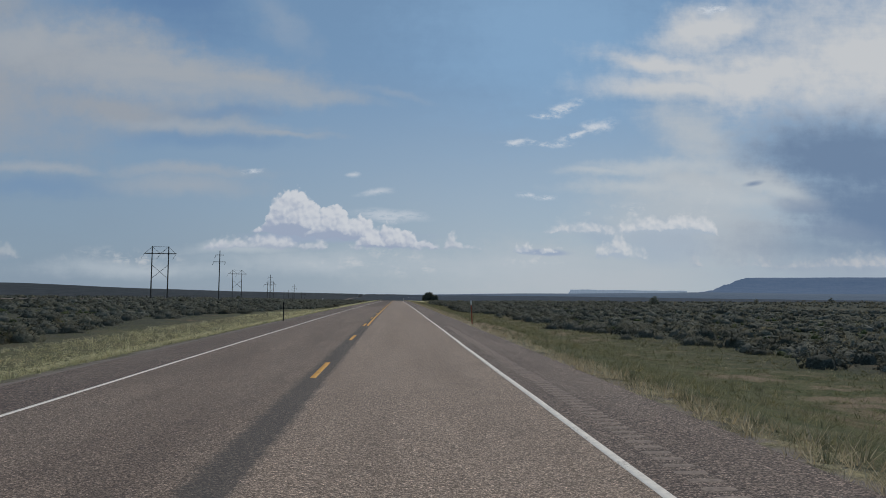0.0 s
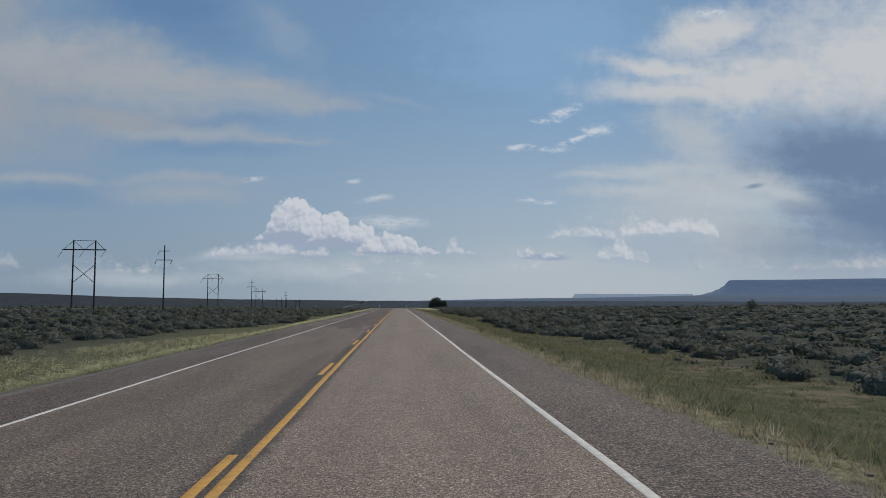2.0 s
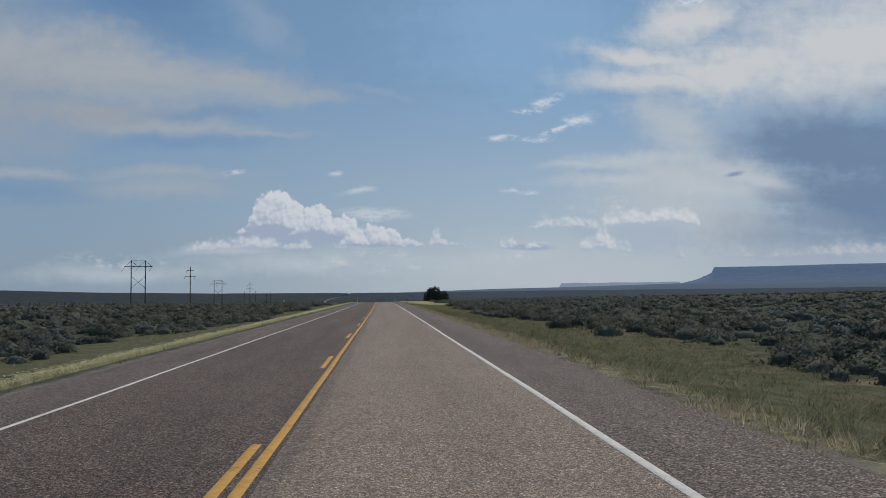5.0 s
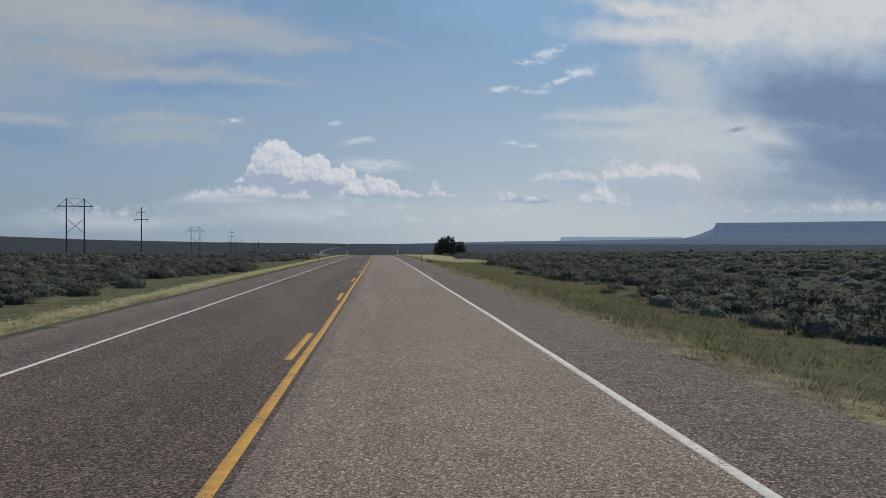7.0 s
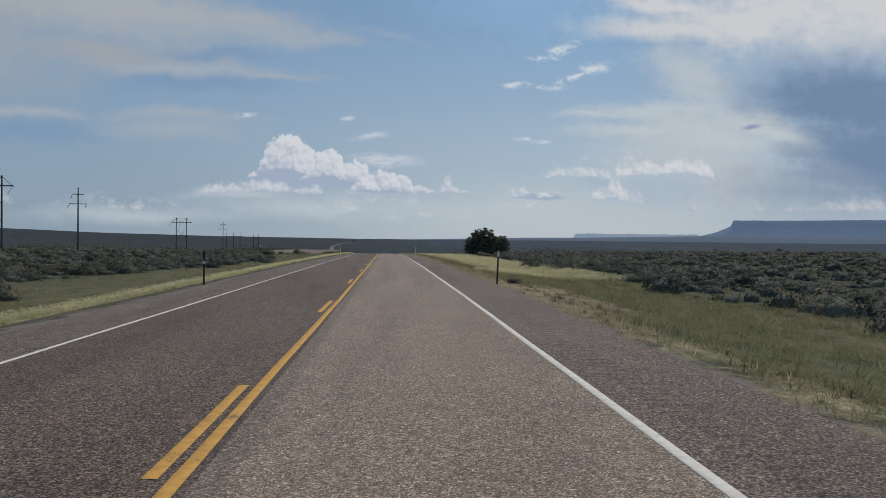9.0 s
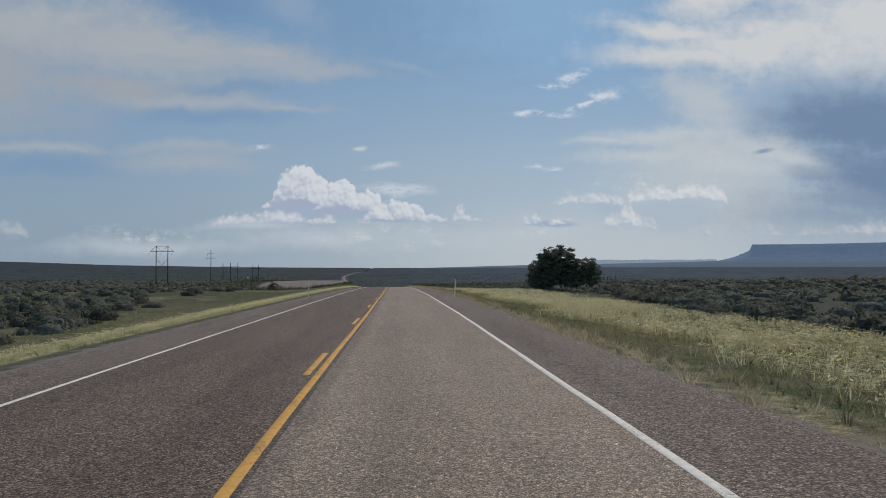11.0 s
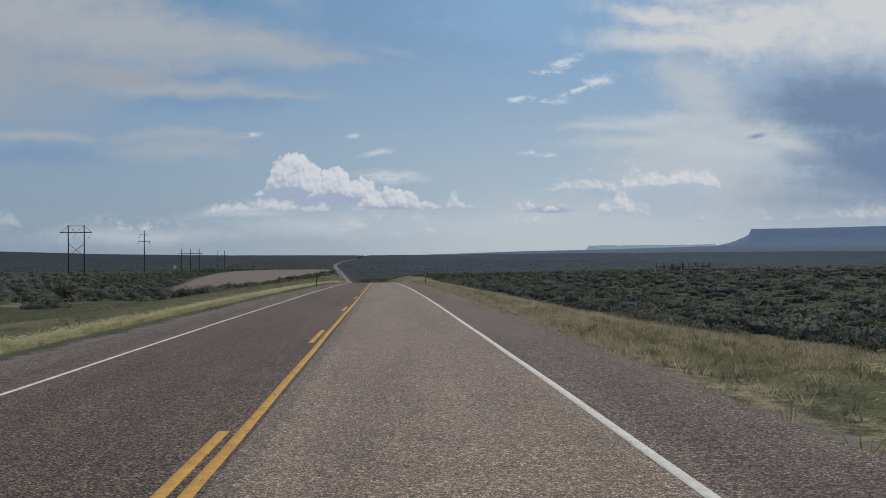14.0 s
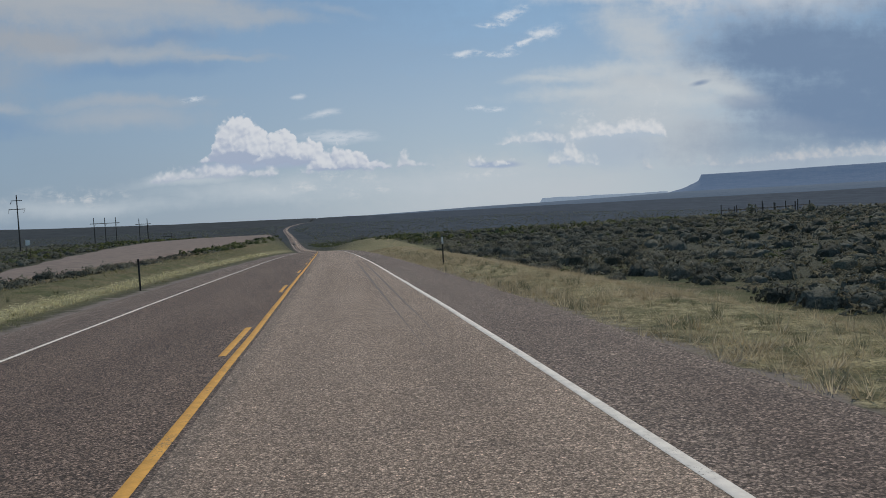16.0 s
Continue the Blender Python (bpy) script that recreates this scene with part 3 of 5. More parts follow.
def plain(name, colour, rough=0.7, metal=0.0, vary=0.35, scale=6.0, depth=0.01):
    m, gr, b = material(name)
    p = place(gr)
    a, c = gr.noise(p, scale, 5.0, 0.65), gr.noise(p, scale * 7, 4.0, 0.6)
    col = gr.mix(gr.step(a, 0.3, 0.72), colour, tuple(x * (1 - vary) for x in colour))
    col = gr.mix(gr.math("MULTIPLY", gr.step(c, 0.45, 0.75), 0.3), col, tuple(min(1, x * 1.35) for x in colour))
    gr.put(b.inputs["Base Color"], col)
    b.inputs["Roughness"].default_value, b.inputs["Metallic"].default_value = rough, metal
    bump(gr, b, c, 0.5, depth)
    return m


CHIP_RIDGE = plain("chip_ridge", (0.3, 0.235, 0.19), 0.9, vary=0.5, scale=14.0)
WOOD_POLE = plain("weathered_pole_wood", (0.085, 0.07, 0.058), 0.9, scale=2.0)
WOOD_GREY = plain("grey_fence_wood", (0.10, 0.085, 0.07), 0.9, scale=4.0)
BARK = plain("juniper_bark", (0.10, 0.075, 0.055), 0.95, scale=7.0, depth=0.03)
STEEL_DARK = plain("dark_steel", (0.028, 0.027, 0.026), 0.6, 0.2)
STEEL_RUST = plain("rust_red_paint", (0.48, 0.13, 0.075), 0.7)
WHITE_PLASTIC = plain("white_reflector_plastic", (0.78, 0.77, 0.72), 0.45, vary=0.15)
PORCELAIN = plain("grey_insulator", (0.09, 0.085, 0.085), 0.35)
WHITE_POST = leafy("white_post_plastic", (0.85, 0.84, 0.78), (0.9, 0.89, 0.83), (0.92, 0.91, 0.86), 3.0, 0.45)
GRAVEL = plain("pale_gravel", (0.225, 0.168, 0.135), 0.95, vary=0.4, scale=0.5, depth=0.03)
STONE = plain("tan_stone", (0.26, 0.21, 0.17), 0.95, scale=9.0)
SKID = plain("skid_rubber", (0.17, 0.135, 0.11), 0.75, scale=12.0)
CAR_PAINT = plain("dark_car_paint", (0.05, 0.05, 0.055), 0.3, vary=0.1)
TYRE = plain("tyre_rubber", (0.02, 0.02, 0.02), 0.9)
GLASS = plain("car_glass", (0.03, 0.035, 0.04), 0.08, vary=0.1)


def hazy_rock(name, low, high, airlight, amount):
    """Distant sandstone, the haze of much air put on as a coloured glow."""
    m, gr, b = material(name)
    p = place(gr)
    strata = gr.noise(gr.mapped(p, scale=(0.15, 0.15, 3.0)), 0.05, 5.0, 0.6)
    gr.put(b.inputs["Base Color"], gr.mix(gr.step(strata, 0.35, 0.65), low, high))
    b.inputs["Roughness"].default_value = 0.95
    # the surface itself glows bluish, in place of air in between
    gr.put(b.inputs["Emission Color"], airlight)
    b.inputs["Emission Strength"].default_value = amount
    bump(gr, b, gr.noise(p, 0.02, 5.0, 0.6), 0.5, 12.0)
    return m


MESA_ROCK = hazy_rock("hazy_mesa_sandstone", (0.03, 0.03, 0.03), (0.055, 0.05, 0.05), (0.15, 0.265, 0.47), 0.72)
FAR_ROCK = hazy_rock("hazy_far_mesa_sandstone", (0.06, 0.06, 0.06), (0.08, 0.08, 0.08), (0.33, 0.47, 0.66), 0.8)

# ---- the lie of the land ----
KNOTS = [-20, 50, 120, 190, 260, 320, 370, 420, 470, 520, 600, 700, 800, 900, 1000, 1100, 1200, 1400, 1700, 2000, 2400, 2900, 3500, 4500]
RISE = [0.161, -0.372, -0.233, 0.086, -0.09, -0.888, -1.237, -1.292, -1.546, -1.796, -0.287, 0.186, 0.256, 0.457, 0.733, 0.905, 0.869, 0.404, 0.018, 0.011, 0.032, -0.033, -0.072, -0.067]
BEND = [0.664, 0.385, 0.091, -0.277, -0.678, -1.084, -1.396, -1.607, -1.738, -1.814, -1.597, -1.305, -0.947, -0.575, -0.241, -0.004, 0.051, -0.237, -0.419, 0.364, 1.199, 0.622, 0.107, 0.022]
LINE = np.arange(-300, 5201, 2.0)


def integrate(curve):
    k = np.interp(LINE, KNOTS, curve) * 1e-4
    s = np.cumsum(k) * 2
    s -= np.interp(0, LINE, s)
    z = np.cumsum(s) * 2
    return z - np.interp(0, LINE, z)


ROAD_Z, ROAD_X = integrate(RISE), integrate(BEND)


def road_z(y):
    return np.interp(y, LINE, ROAD_Z)


def road_x(y):
    return np.interp(y, LINE, ROAD_X)


NAT_Y = [-400, 0, 250, 430, 560, 640, 800, 1000, 1200, 1500, 2000, 2400, 3000, 4000, 5200]
NAT_Z = [-1.0, -1.0, -1.2, -1.9, -4.2, -6.8, -14.5, -22.5, -28.4, -29.6, -27, -24.6, -21, -18, -10]
LEFT_Y = [-400, 0, 250, 400, 450, 510, 560, 640, 740, 840, 1000, 1200, 1500, 2000, 2400, 3000, 4000, 5200]
LEFT_Z = [-1.0, -1.0, -1.2, -1.9, -3.3, -5.0, -5.4, -5.8, -6.0, -13.5, -22.5, -28.4, -29.6, -27, -24.6, -21, -18, -10]
NAT = np.interp(LINE, NAT_Y, NAT_Z)
NAT_LEFT = np.convolve(np.pad(np.interp(LINE, LEFT_Y, LEFT_Z), 10, mode="edge"), np.ones(21) / 21, mode="valid")
NAT = np.convolve(np.pad(NAT, 30, mode="edge"), np.ones(61) / 61, mode="valid")
RIDGE_AZ = [-60, -27, -20, -12, -8, -2.5, 0, 2.6, 8.7, 13.5, 24, 60]
RIDGE_EL = [0.6, 0.47, 0.25, 0.09, 0.05, 0.01, 0.05, 0.02, 0.03, 0.04, 0.05, 0.05]
WAVES = [(f, f * random.uniform(0.6, 1.4), random.uniform(0, 6.3), random.uniform(0, 6.3), random.uniform(-0.8, 0.8)) for f in (0.05, 0.09, 0.16, 0.27, 0.5, 0.83)]


def ripple(x, y):
    """Gentle unevenness, about one high."""
    h = 0
    for i, (a, b, p, q, s) in enumerate(WAVES):
        h = h + np.sin(a * x + s * b * y + p) * np.sin(b * y - s * a * x + q) / (1 + 0.7 * i)
    return h * 0.6


def smooth(v, lo, hi):
    t = np.clip((v - lo) / (hi - lo), 0, 1)
    return t * t * (3 - 2 * t)


def ground_z(x, y):
    """Height of the ground at a place; the road lies on it."""
    x, y = np.asarray(x, float), np.asarray(y, float)
    xr = x - road_x(y)
    lefts = smooth(-xr, 8, 15)
    nat = np.interp(y, LINE, NAT) * (1 - lefts) + np.interp(y, LINE, NAT_LEFT) * lefts
    right = np.clip(xr - 14, 0, 240)
    nat = nat + 0.011 * right * smooth(y, 700, 300) + smooth(-xr, 20, 90) * 0.35
    nat = nat - 1.7 * smooth(xr, 6, 13) * smooth(xr, 60, 20) * smooth(y, 385, 440) * smooth(y, 620, 520)
    dist = np.hypot(x, y - 200)
    nat = nat + ripple(x, y) * (0.16 - 0.1 * lefts * smooth(y, 480, 510) + 0.5 * smooth(dist, 500, 1500)) * smooth(np.abs(xr), 7, 20)
    az = np.degrees(np.arctan2(x, np.maximum(y - 200, 1)))
    crest = np.interp(az, RIDGE_AZ, RIDGE_EL)
    ridge = 0.6 + dist * np.tan(np.radians(crest))
    ridge = ridge + ripple(x * 0.06, y * 0.06) * 3.0
    hill = smooth(dist, 2600, 4300) * smooth(np.abs(xr), 0, 300)
    hill = np.maximum(hill, smooth(dist, 3700, 4450))
    nat = nat * (1 - hill) + ridge * hill
    edge = smooth(xr, 5.7, 12.5) + smooth(-xr, 5.4, 10.5)
    verge = road_z(y) - 0.05 - 0.04 * smooth(np.abs(xr), 5.4, 6.4)
    z = verge * (1 - edge) + nat * edge
    return z - 0.13 * smooth(np.abs(xr), 5.35, 5.2)


def bed_z(x, y):
    """The ground's surface, hollowed a little under the pull-out."""
    a, b = lot_side(y)
    return ground_z(x, y) - 0.45 * ((y > 488) & (y < 750) & (x > a - 2) & (x < b + 2))


LOT = [(492, -31, -28.5), (524, -38, -28), (578, -50, -28), (622, -58, -27.5), (680, -66, -27), (720, -60, -27.5), (745, -45, -31)]


def lot_side(y):
    a = np.array(LOT, float)
    return np.interp(y, a[:, 0], a[:, 1]), np.interp(y, a[:, 0], a[:, 2])


# ---- mesh helpers ----
def mesh_of(name, verts, tris, mats, uv=None, slot=None, round_off=False):
    """A mesh from arrays of corners and of triangles or quads."""
    me = bpy.data.meshes.new(name)
    verts, tris = np.asarray(verts, np.float32), np.asarray(tris, np.int32)
    n, k = tris.shape
    me.vertices.add(len(verts))
    me.vertices.foreach_set("co", verts.ravel())
    me.loops.add(n * k)
    me.loops.foreach_set("vertex_index", tris.ravel())
    me.polygons.add(n)
    me.polygons.foreach_set("loop_start", np.arange(0, n * k, k, dtype=np.int32))
    if slot is not None:
        me.polygons.foreach_set("material_index", np.asarray(slot, np.int32))
    if round_off:
        me.polygons.foreach_set("use_smooth", np.ones(n, bool))
    if uv is not None:
        layer_uv = me.uv_layers.new(name="road")
        layer_uv.data.foreach_set("uv", np.asarray(uv, np.float32)[tris.ravel()].ravel())
    for m in mats:
        me.materials.append(m)
    me.update(calc_edges=True)
    return me


def sheet(name, xs, ys, height, mats, slot=None, shear=True):
    """A grid over road-wise x and y, with its road coordinates kept."""
    gx, gy = np.meshgrid(xs, ys)
    wx = gx + (road_x(gy) if shear else 0)
    v = np.stack([wx, gy, height(wx, gy)], -1).reshape(-1, 3)
    uv = np.stack([wx - road_x(gy), gy], -1).reshape(-1, 2)
    nx, ny = len(xs), len(ys)
    i = (np.arange(ny - 1)[:, None] * nx + np.arange(nx - 1)[None, :]).ravel()
    q = np.stack([i, i + 1, i + nx + 1, i + nx], -1)
    s = None
    if slot is not None:
        cx, cy = (gx[:-1, :-1] + gx[1:, 1:]) / 2, (gy[:-1, :-1] + gy[1:, 1:]) / 2
        s = slot(cx, cy).ravel()
    return mesh_of(name, v, q, mats, uv, s, True)


def part(name, bm, mat, parent=None, label=""):
    me = bpy.data.meshes.new(name)
    bm.to_mesh(me)
    bm.free()
    me.materials.append(mat)
    ob = new(name, me)
    ob.parent = parent
    return tagged(ob, label)


def thing(name, x, y, label, category, group="", z=None, turn=0.0):
    ob = new(name)
    ob.matrix_basis = pose(x, y, float(ground_z(x, y)) if z is None else z, 0, 0, turn)
    return tagged(ob, label, category, group)


def rod(a, b, r0, r1=None, sides=8, bm=None):
    """A tapered round bar from a to b."""
    bm = bm or bmesh.new()
    a, b = Vector(a), Vector(b)
    m = Matrix.Translation((a + b) / 2) @ (b - a).to_track_quat("Z", "Y").to_matrix().to_4x4()
    bmesh.ops.create_cone(bm, cap_ends=True, segments=sides, radius1=r0, radius2=r0 if r1 is None else r1, depth=(b - a).length, matrix=m)
    return bm


def block(x0, x1, y0, y1, z0, z1, bevel=0.0, bm=None):
    bm = bm or bmesh.new()
    made = bmesh.ops.create_cube(bm, size=1, matrix=Matrix.Translation(((x0 + x1) / 2, (y0 + y1) / 2, (z0 + z1) / 2)) @ Matrix.Diagonal((x1 - x0, y1 - y0, z1 - z0, 1)))
    if bevel:
        bmesh.ops.bevel(bm, geom=list({e for v in made["verts"] for e in v.link_edges}), offset=bevel, segments=2, affect="EDGES")
    return bm


# ---- ground, road, lines ----
def graded(fine_to, fine, far, growth=1.12):
    out, x, s = [], 0.0, fine
    while x < far:
        out.append(x)
        x += s
        if x > fine_to:
            s *= growth
    return out + [far]


side = [v for v in graded(22, 0.9, 5200) if v > 0]
XS = np.array(sorted([-v for v in side] + [0] + side))
XS = np.array(sorted(set(XS.tolist()) | {-5.25, 5.25, -5.5, 5.5, -5.9, 5.9}))
YS = np.concatenate([np.arange(-260, 640, 4.0), np.arange(640, 1400, 14.0), np.arange(1400, 4950, 45.0)])
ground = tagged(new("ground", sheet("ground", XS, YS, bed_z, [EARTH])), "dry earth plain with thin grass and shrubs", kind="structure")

ROAD_L, ROAD_R = -5.25, 5.55
BAND = np.array([ROAD_L, -4.6, -3.66, -2.6, -1.4, -0.48, -0.36, -0.3, 0.08, 0.16, 1.2, 2.4, 3.66, 4.5, 5.0, ROAD_R])
RY = np.concatenate([np.arange(-60, 620, 2.0), np.arange(620, 1500, 10.0), np.arange(1500, 4400, 40.0)])


def road_top(x, y):
    xr = x - road_x(y)
    return road_z(y) - 0.004 * np.maximum(np.abs(xr) - 3.6, 0)


def road_slot(cx, cy):
    s = np.where(np.abs(cx) > 3.66, 2, np.where(cx > -0.1, 0, 1))
    return s


road = tagged(new("road", sheet("road", BAND, RY, road_top, [CHIP_LIGHT, CHIP_DARK, CHIP_SHOULDER], road_slot)),
              "worn two-lane chip-seal highway with darker oncoming lane", kind="structure")


def line_strip(name, xa, width, y0, y1, mat, label, wobble=0.012, step=2.0):
    ys = np.arange(y0, y1 + 0.01, step if y1 - y0 > 8 else (y1 - y0) / 3)
    w = width / 2
    xs = np.array([xa - w, xa - w * 0.97, xa + w * 0.97, xa + w])
    gx, gy = np.meshgrid(xs, ys)
    gx = gx + np.sin(gy * 0.21) * wobble + np.sin(gy * 0.83 + xa) * wobble * 0.4
    lift = np.array([0.002, 0.004, 0.004, 0.002])[None, :]
    wx = gx + road_x(gy)
    v = np.stack([wx, gy, road_top(wx, gy) + lift], -1).reshape(-1, 3)
    n = len(ys)
    i = (np.arange(n - 1)[:, None] * 4 + np.arange(3)[None, :]).ravel()
    me = mesh_of(name, v, np.stack([i, i + 1, i + 5, i + 4], -1), [mat], np.stack([gx, gy], -1).reshape(-1, 2))
    return tagged(new(name, me), label, kind="structure")


line_strip("edge_line_right", 3.66, 0.115, -60, 1300, WHITE_LINE, "worn white edge line along the shoulder")
line_strip("edge_line_left", -3.66, 0.085, -60, 1300, WHITE_LINE, "worn white edge line along the shoulder")
line_strip("centre_line", -0.04, 0.115, 39.2, 1300, YELLOW_LINE, "solid yellow no-passing line")
dashes = tagged(new("dashed_centre_line"), "broken yellow centre line of short dashes", kind="structure")
for k in range(-4, 66):
    y0 = 2.55 + 12.192 * k
    xa = -0.235 if y0 > 30 else -0.16
    d = line_strip("dash", xa, 0.115, y0, y0 + 3.35, YELLOW_LINE, "")
    d.parent = dashes
    del d["kind"]

for k, (xa, xb) in enumerate(((2.60, 2.95), (2.93, 3.45))):
    ys = np.linspace(453 + k, 496, 24)
    xs = xa + (xb - xa) * ((ys - 453) / 43) ** 1.5
    rows = np.stack([np.stack([xs - 0.04 * np.sin((ys - 452) / 45 * 3.1), ys], -1), np.stack([xs + 0.04 * np.sin((ys - 452) / 45 * 3.1), ys], -1)], 1).reshape(-1, 2)
    wx = rows[:, 0] + road_x(rows[:, 1])
    i = np.arange(23) * 2
    me = mesh_of("skid_mark", np.stack([wx, rows[:, 1], road_top(wx, rows[:, 1]) + 0.004], -1), np.stack([i, i + 1, i + 3, i + 2], -1), [SKID])
    tagged(new("skid_mark", me), "thin dark tyre skid mark on asphalt", kind="structure")

# rumble strip on the shoulder: a row of low cross ridges
ra, rb = np.meshgrid(np.linspace(-1, 1, 5), np.linspace(-1, 1, 5))
swell = (1 - ra ** 4) * np.cos(rb * math.pi / 2)
i = (np.arange(4)[:, None] * 5 + np.arange(4)[None, :]).ravel()
ridge_mesh = mesh_of("ridge", np.stack([ra * 0.17, rb * 0.07, swell * 0.011 - 0.001], -1).reshape(-1, 3), np.stack([i, i + 1, i + 6, i + 5], -1), [CHIP_RIDGE], round_off=True)
rumble = tagged(new("rumble_strip"), "worn rumble strip of low chip-seal ridges along the shoulder", kind="structure")
for k in range(130):
    y = 1.0 + 0.3 * k
    x = 4.2 + float(road_x(y)) + random.uniform(-0.015, 0.015)
    piece = new("ridge", ridge_mesh)
    piece.matrix_basis = pose(x, y, float(road_top(x, y)), 0, 0, random.uniform(-3, 3))
    piece.parent = rumble

# gravel pull-out beside the highway
ly = np.linspace(492, 745, 90)
lo_x, hi_x = lot_side(ly)
f = np.linspace(0, 1, 14)
gx = lo_x[:, None] * (1 - f) + hi_x[:, None] * f + np.sin(ly * 0.3)[:, None] * 0.5
gy = np.repeat(ly[:, None], 14, 1)
lift = np.where((f < 0.01) | (f > 0.99), -0.5, 0.1)[None, :] - 0.7 * smooth(ly, 508, 492)[:, None]
i = (np.arange(89)[:, None] * 14 + np.arange(13)[None, :]).ravel()
me = mesh_of("gravel_lot", np.stack([gx, gy, ground_z(gx, gy) + lift], -1).reshape(-1, 3), np.stack([i, i + 1, i + 15, i + 14], -1), [GRAVEL], round_off=True)
tagged(new("gravel_pullout", me), "bare pale gravel pull-out beside the highway", kind="structure")


# dirt track along the power line
ty = np.arange(150, 420, 6.0)
tx = -95 - 0.02 * (ty - 300) + 2 * np.sin(ty * 0.03)
me_v = np.stack([np.stack([tx - 2.2, ty], -1), np.stack([tx + 2.2, ty], -1)], 1).reshape(-1, 2)
i = np.arange(len(ty) - 1) * 2
me = mesh_of("dirt_track", np.stack([me_v[:, 0], me_v[:, 1], ground_z(me_v[:, 0], me_v[:, 1]) + 0.15], -1), np.stack([i, i + 1, i + 3, i + 2], -1), [GRAVEL])
tagged(new("dirt_track", me), "pale dirt track through the sagebrush", kind="structure")


# ---- mesas on the horizon ----
def mesa(name, az0, az1, dist, foot, top, cliff_in, mat, label, seed, depth=900):
    """A flat-topped table mountain: talus slope, cliff band, level cap."""
    rng = np.random.default_rng(seed)
    n = 160
    az = np.radians(np.linspace(az0, az1, n))
    wob = np.convolve(rng.normal(size=n + 20), np.ones(21) / 21, mode="valid") * 110
    ring = []
    cap = top + np.convolve(rng.normal(size=n + 12), np.ones(13) / 13, mode="valid") * 3.0
    talus = foot + (top - foot) * 0.70
    ramp = np.clip((np.degrees(az) - az0) / cliff_in, 0, 1)
    for k, (back_off, z) in enumerate(((0, foot - 25), (60, foot), (190, None), (215, None), (235, None), (235 + depth, None))):
        d = dist + back_off + wob
        if k < 2:
            h = np.full(n, float(z))
        elif k == 2:
            h = foot + (talus - foot) * ramp ** 2.3 + rng.normal(size=n) * 1.5
        elif k == 3:
            h = np.where(ramp >= 1, cap - 6, foot + (talus - foot) * ramp ** 2.3)
        else:
            h = np.where(ramp >= 1, cap, foot + (talus - foot) * ramp ** 2.3)
        ring.append(np.stack([d * np.sin(az), 200 + d * np.cos(az), h], -1))
    v = np.concatenate(ring)
    i = (np.arange(5)[:, None] * n + np.arange(n - 1)[None, :]).ravel()
    me = mesh_of(name, v, np.stack([i, i + 1, i + n + 1, i + n], -1), [mat])
    return tagged(new(name, me), label, kind="structure")


# near-black earth; its blue-grey is haze added as emission
RIDGE_ROCK = hazy_rock("hazy_ridge_earth", (0.012, 0.014, 0.014), (0.02, 0.021, 0.02), (0.125, 0.2, 0.315), 0.78)
raz = np.linspace(1.5, 58, 150)
rel = np.interp(raz, [1.5, 8.7, 13.5, 20, 24, 30, 58], [0.02, 0.21, 0.27, 0.40, 0.50, 0.46, 0.5]) + 0.012 * ripple(raz * 9, raz * 3)
rows = []
for dd, part_up in ((4050, -0.25), (4150, 0.55), (4250, 1.0), (4400, 0.9)):
    up = 1.0 + dd * np.tan(np.radians(rel)) * part_up - (14 if part_up < 0 else 0)
    rows.append(np.stack([dd * np.sin(np.radians(raz)), 200 + dd * np.cos(np.radians(raz)), up], -1))
i = (np.arange(3)[:, None] * 150 + np.arange(149)[None, :]).ravel()
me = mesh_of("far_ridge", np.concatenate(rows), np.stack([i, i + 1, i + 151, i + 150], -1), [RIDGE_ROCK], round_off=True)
tagged(new("far_ridge", me), "low hazy blue-grey ridge in front of the mesas", kind="structure")
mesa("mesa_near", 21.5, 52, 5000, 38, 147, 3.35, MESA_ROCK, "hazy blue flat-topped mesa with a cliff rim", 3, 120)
mesa("mesa_far", 13.5, 22.6, 4640, 18, 50, 0.35, FAR_ROCK, "pale hazy distant mesa behind the plain", 5, 60)

# ---- power lines ----
def insulator(parent, a, lean=0.0, length=1.5):
    """A string of discs hanging from an arm."""
    a = Vector(a)
    b = a + Vector((-math.sin(lean) * length, -0.1, -math.cos(lean) * length))
    bm = rod(a, b, 0.025, sides=6)
    for k in range(7):
        c = a.lerp(b, 0.2 + 0.75 * k / 6)
        rod(c, c + (b - a).normalized() * 0.06, 0.13, 0.05, 8, bm)
    part("insulator", bm, PORCELAIN, parent)


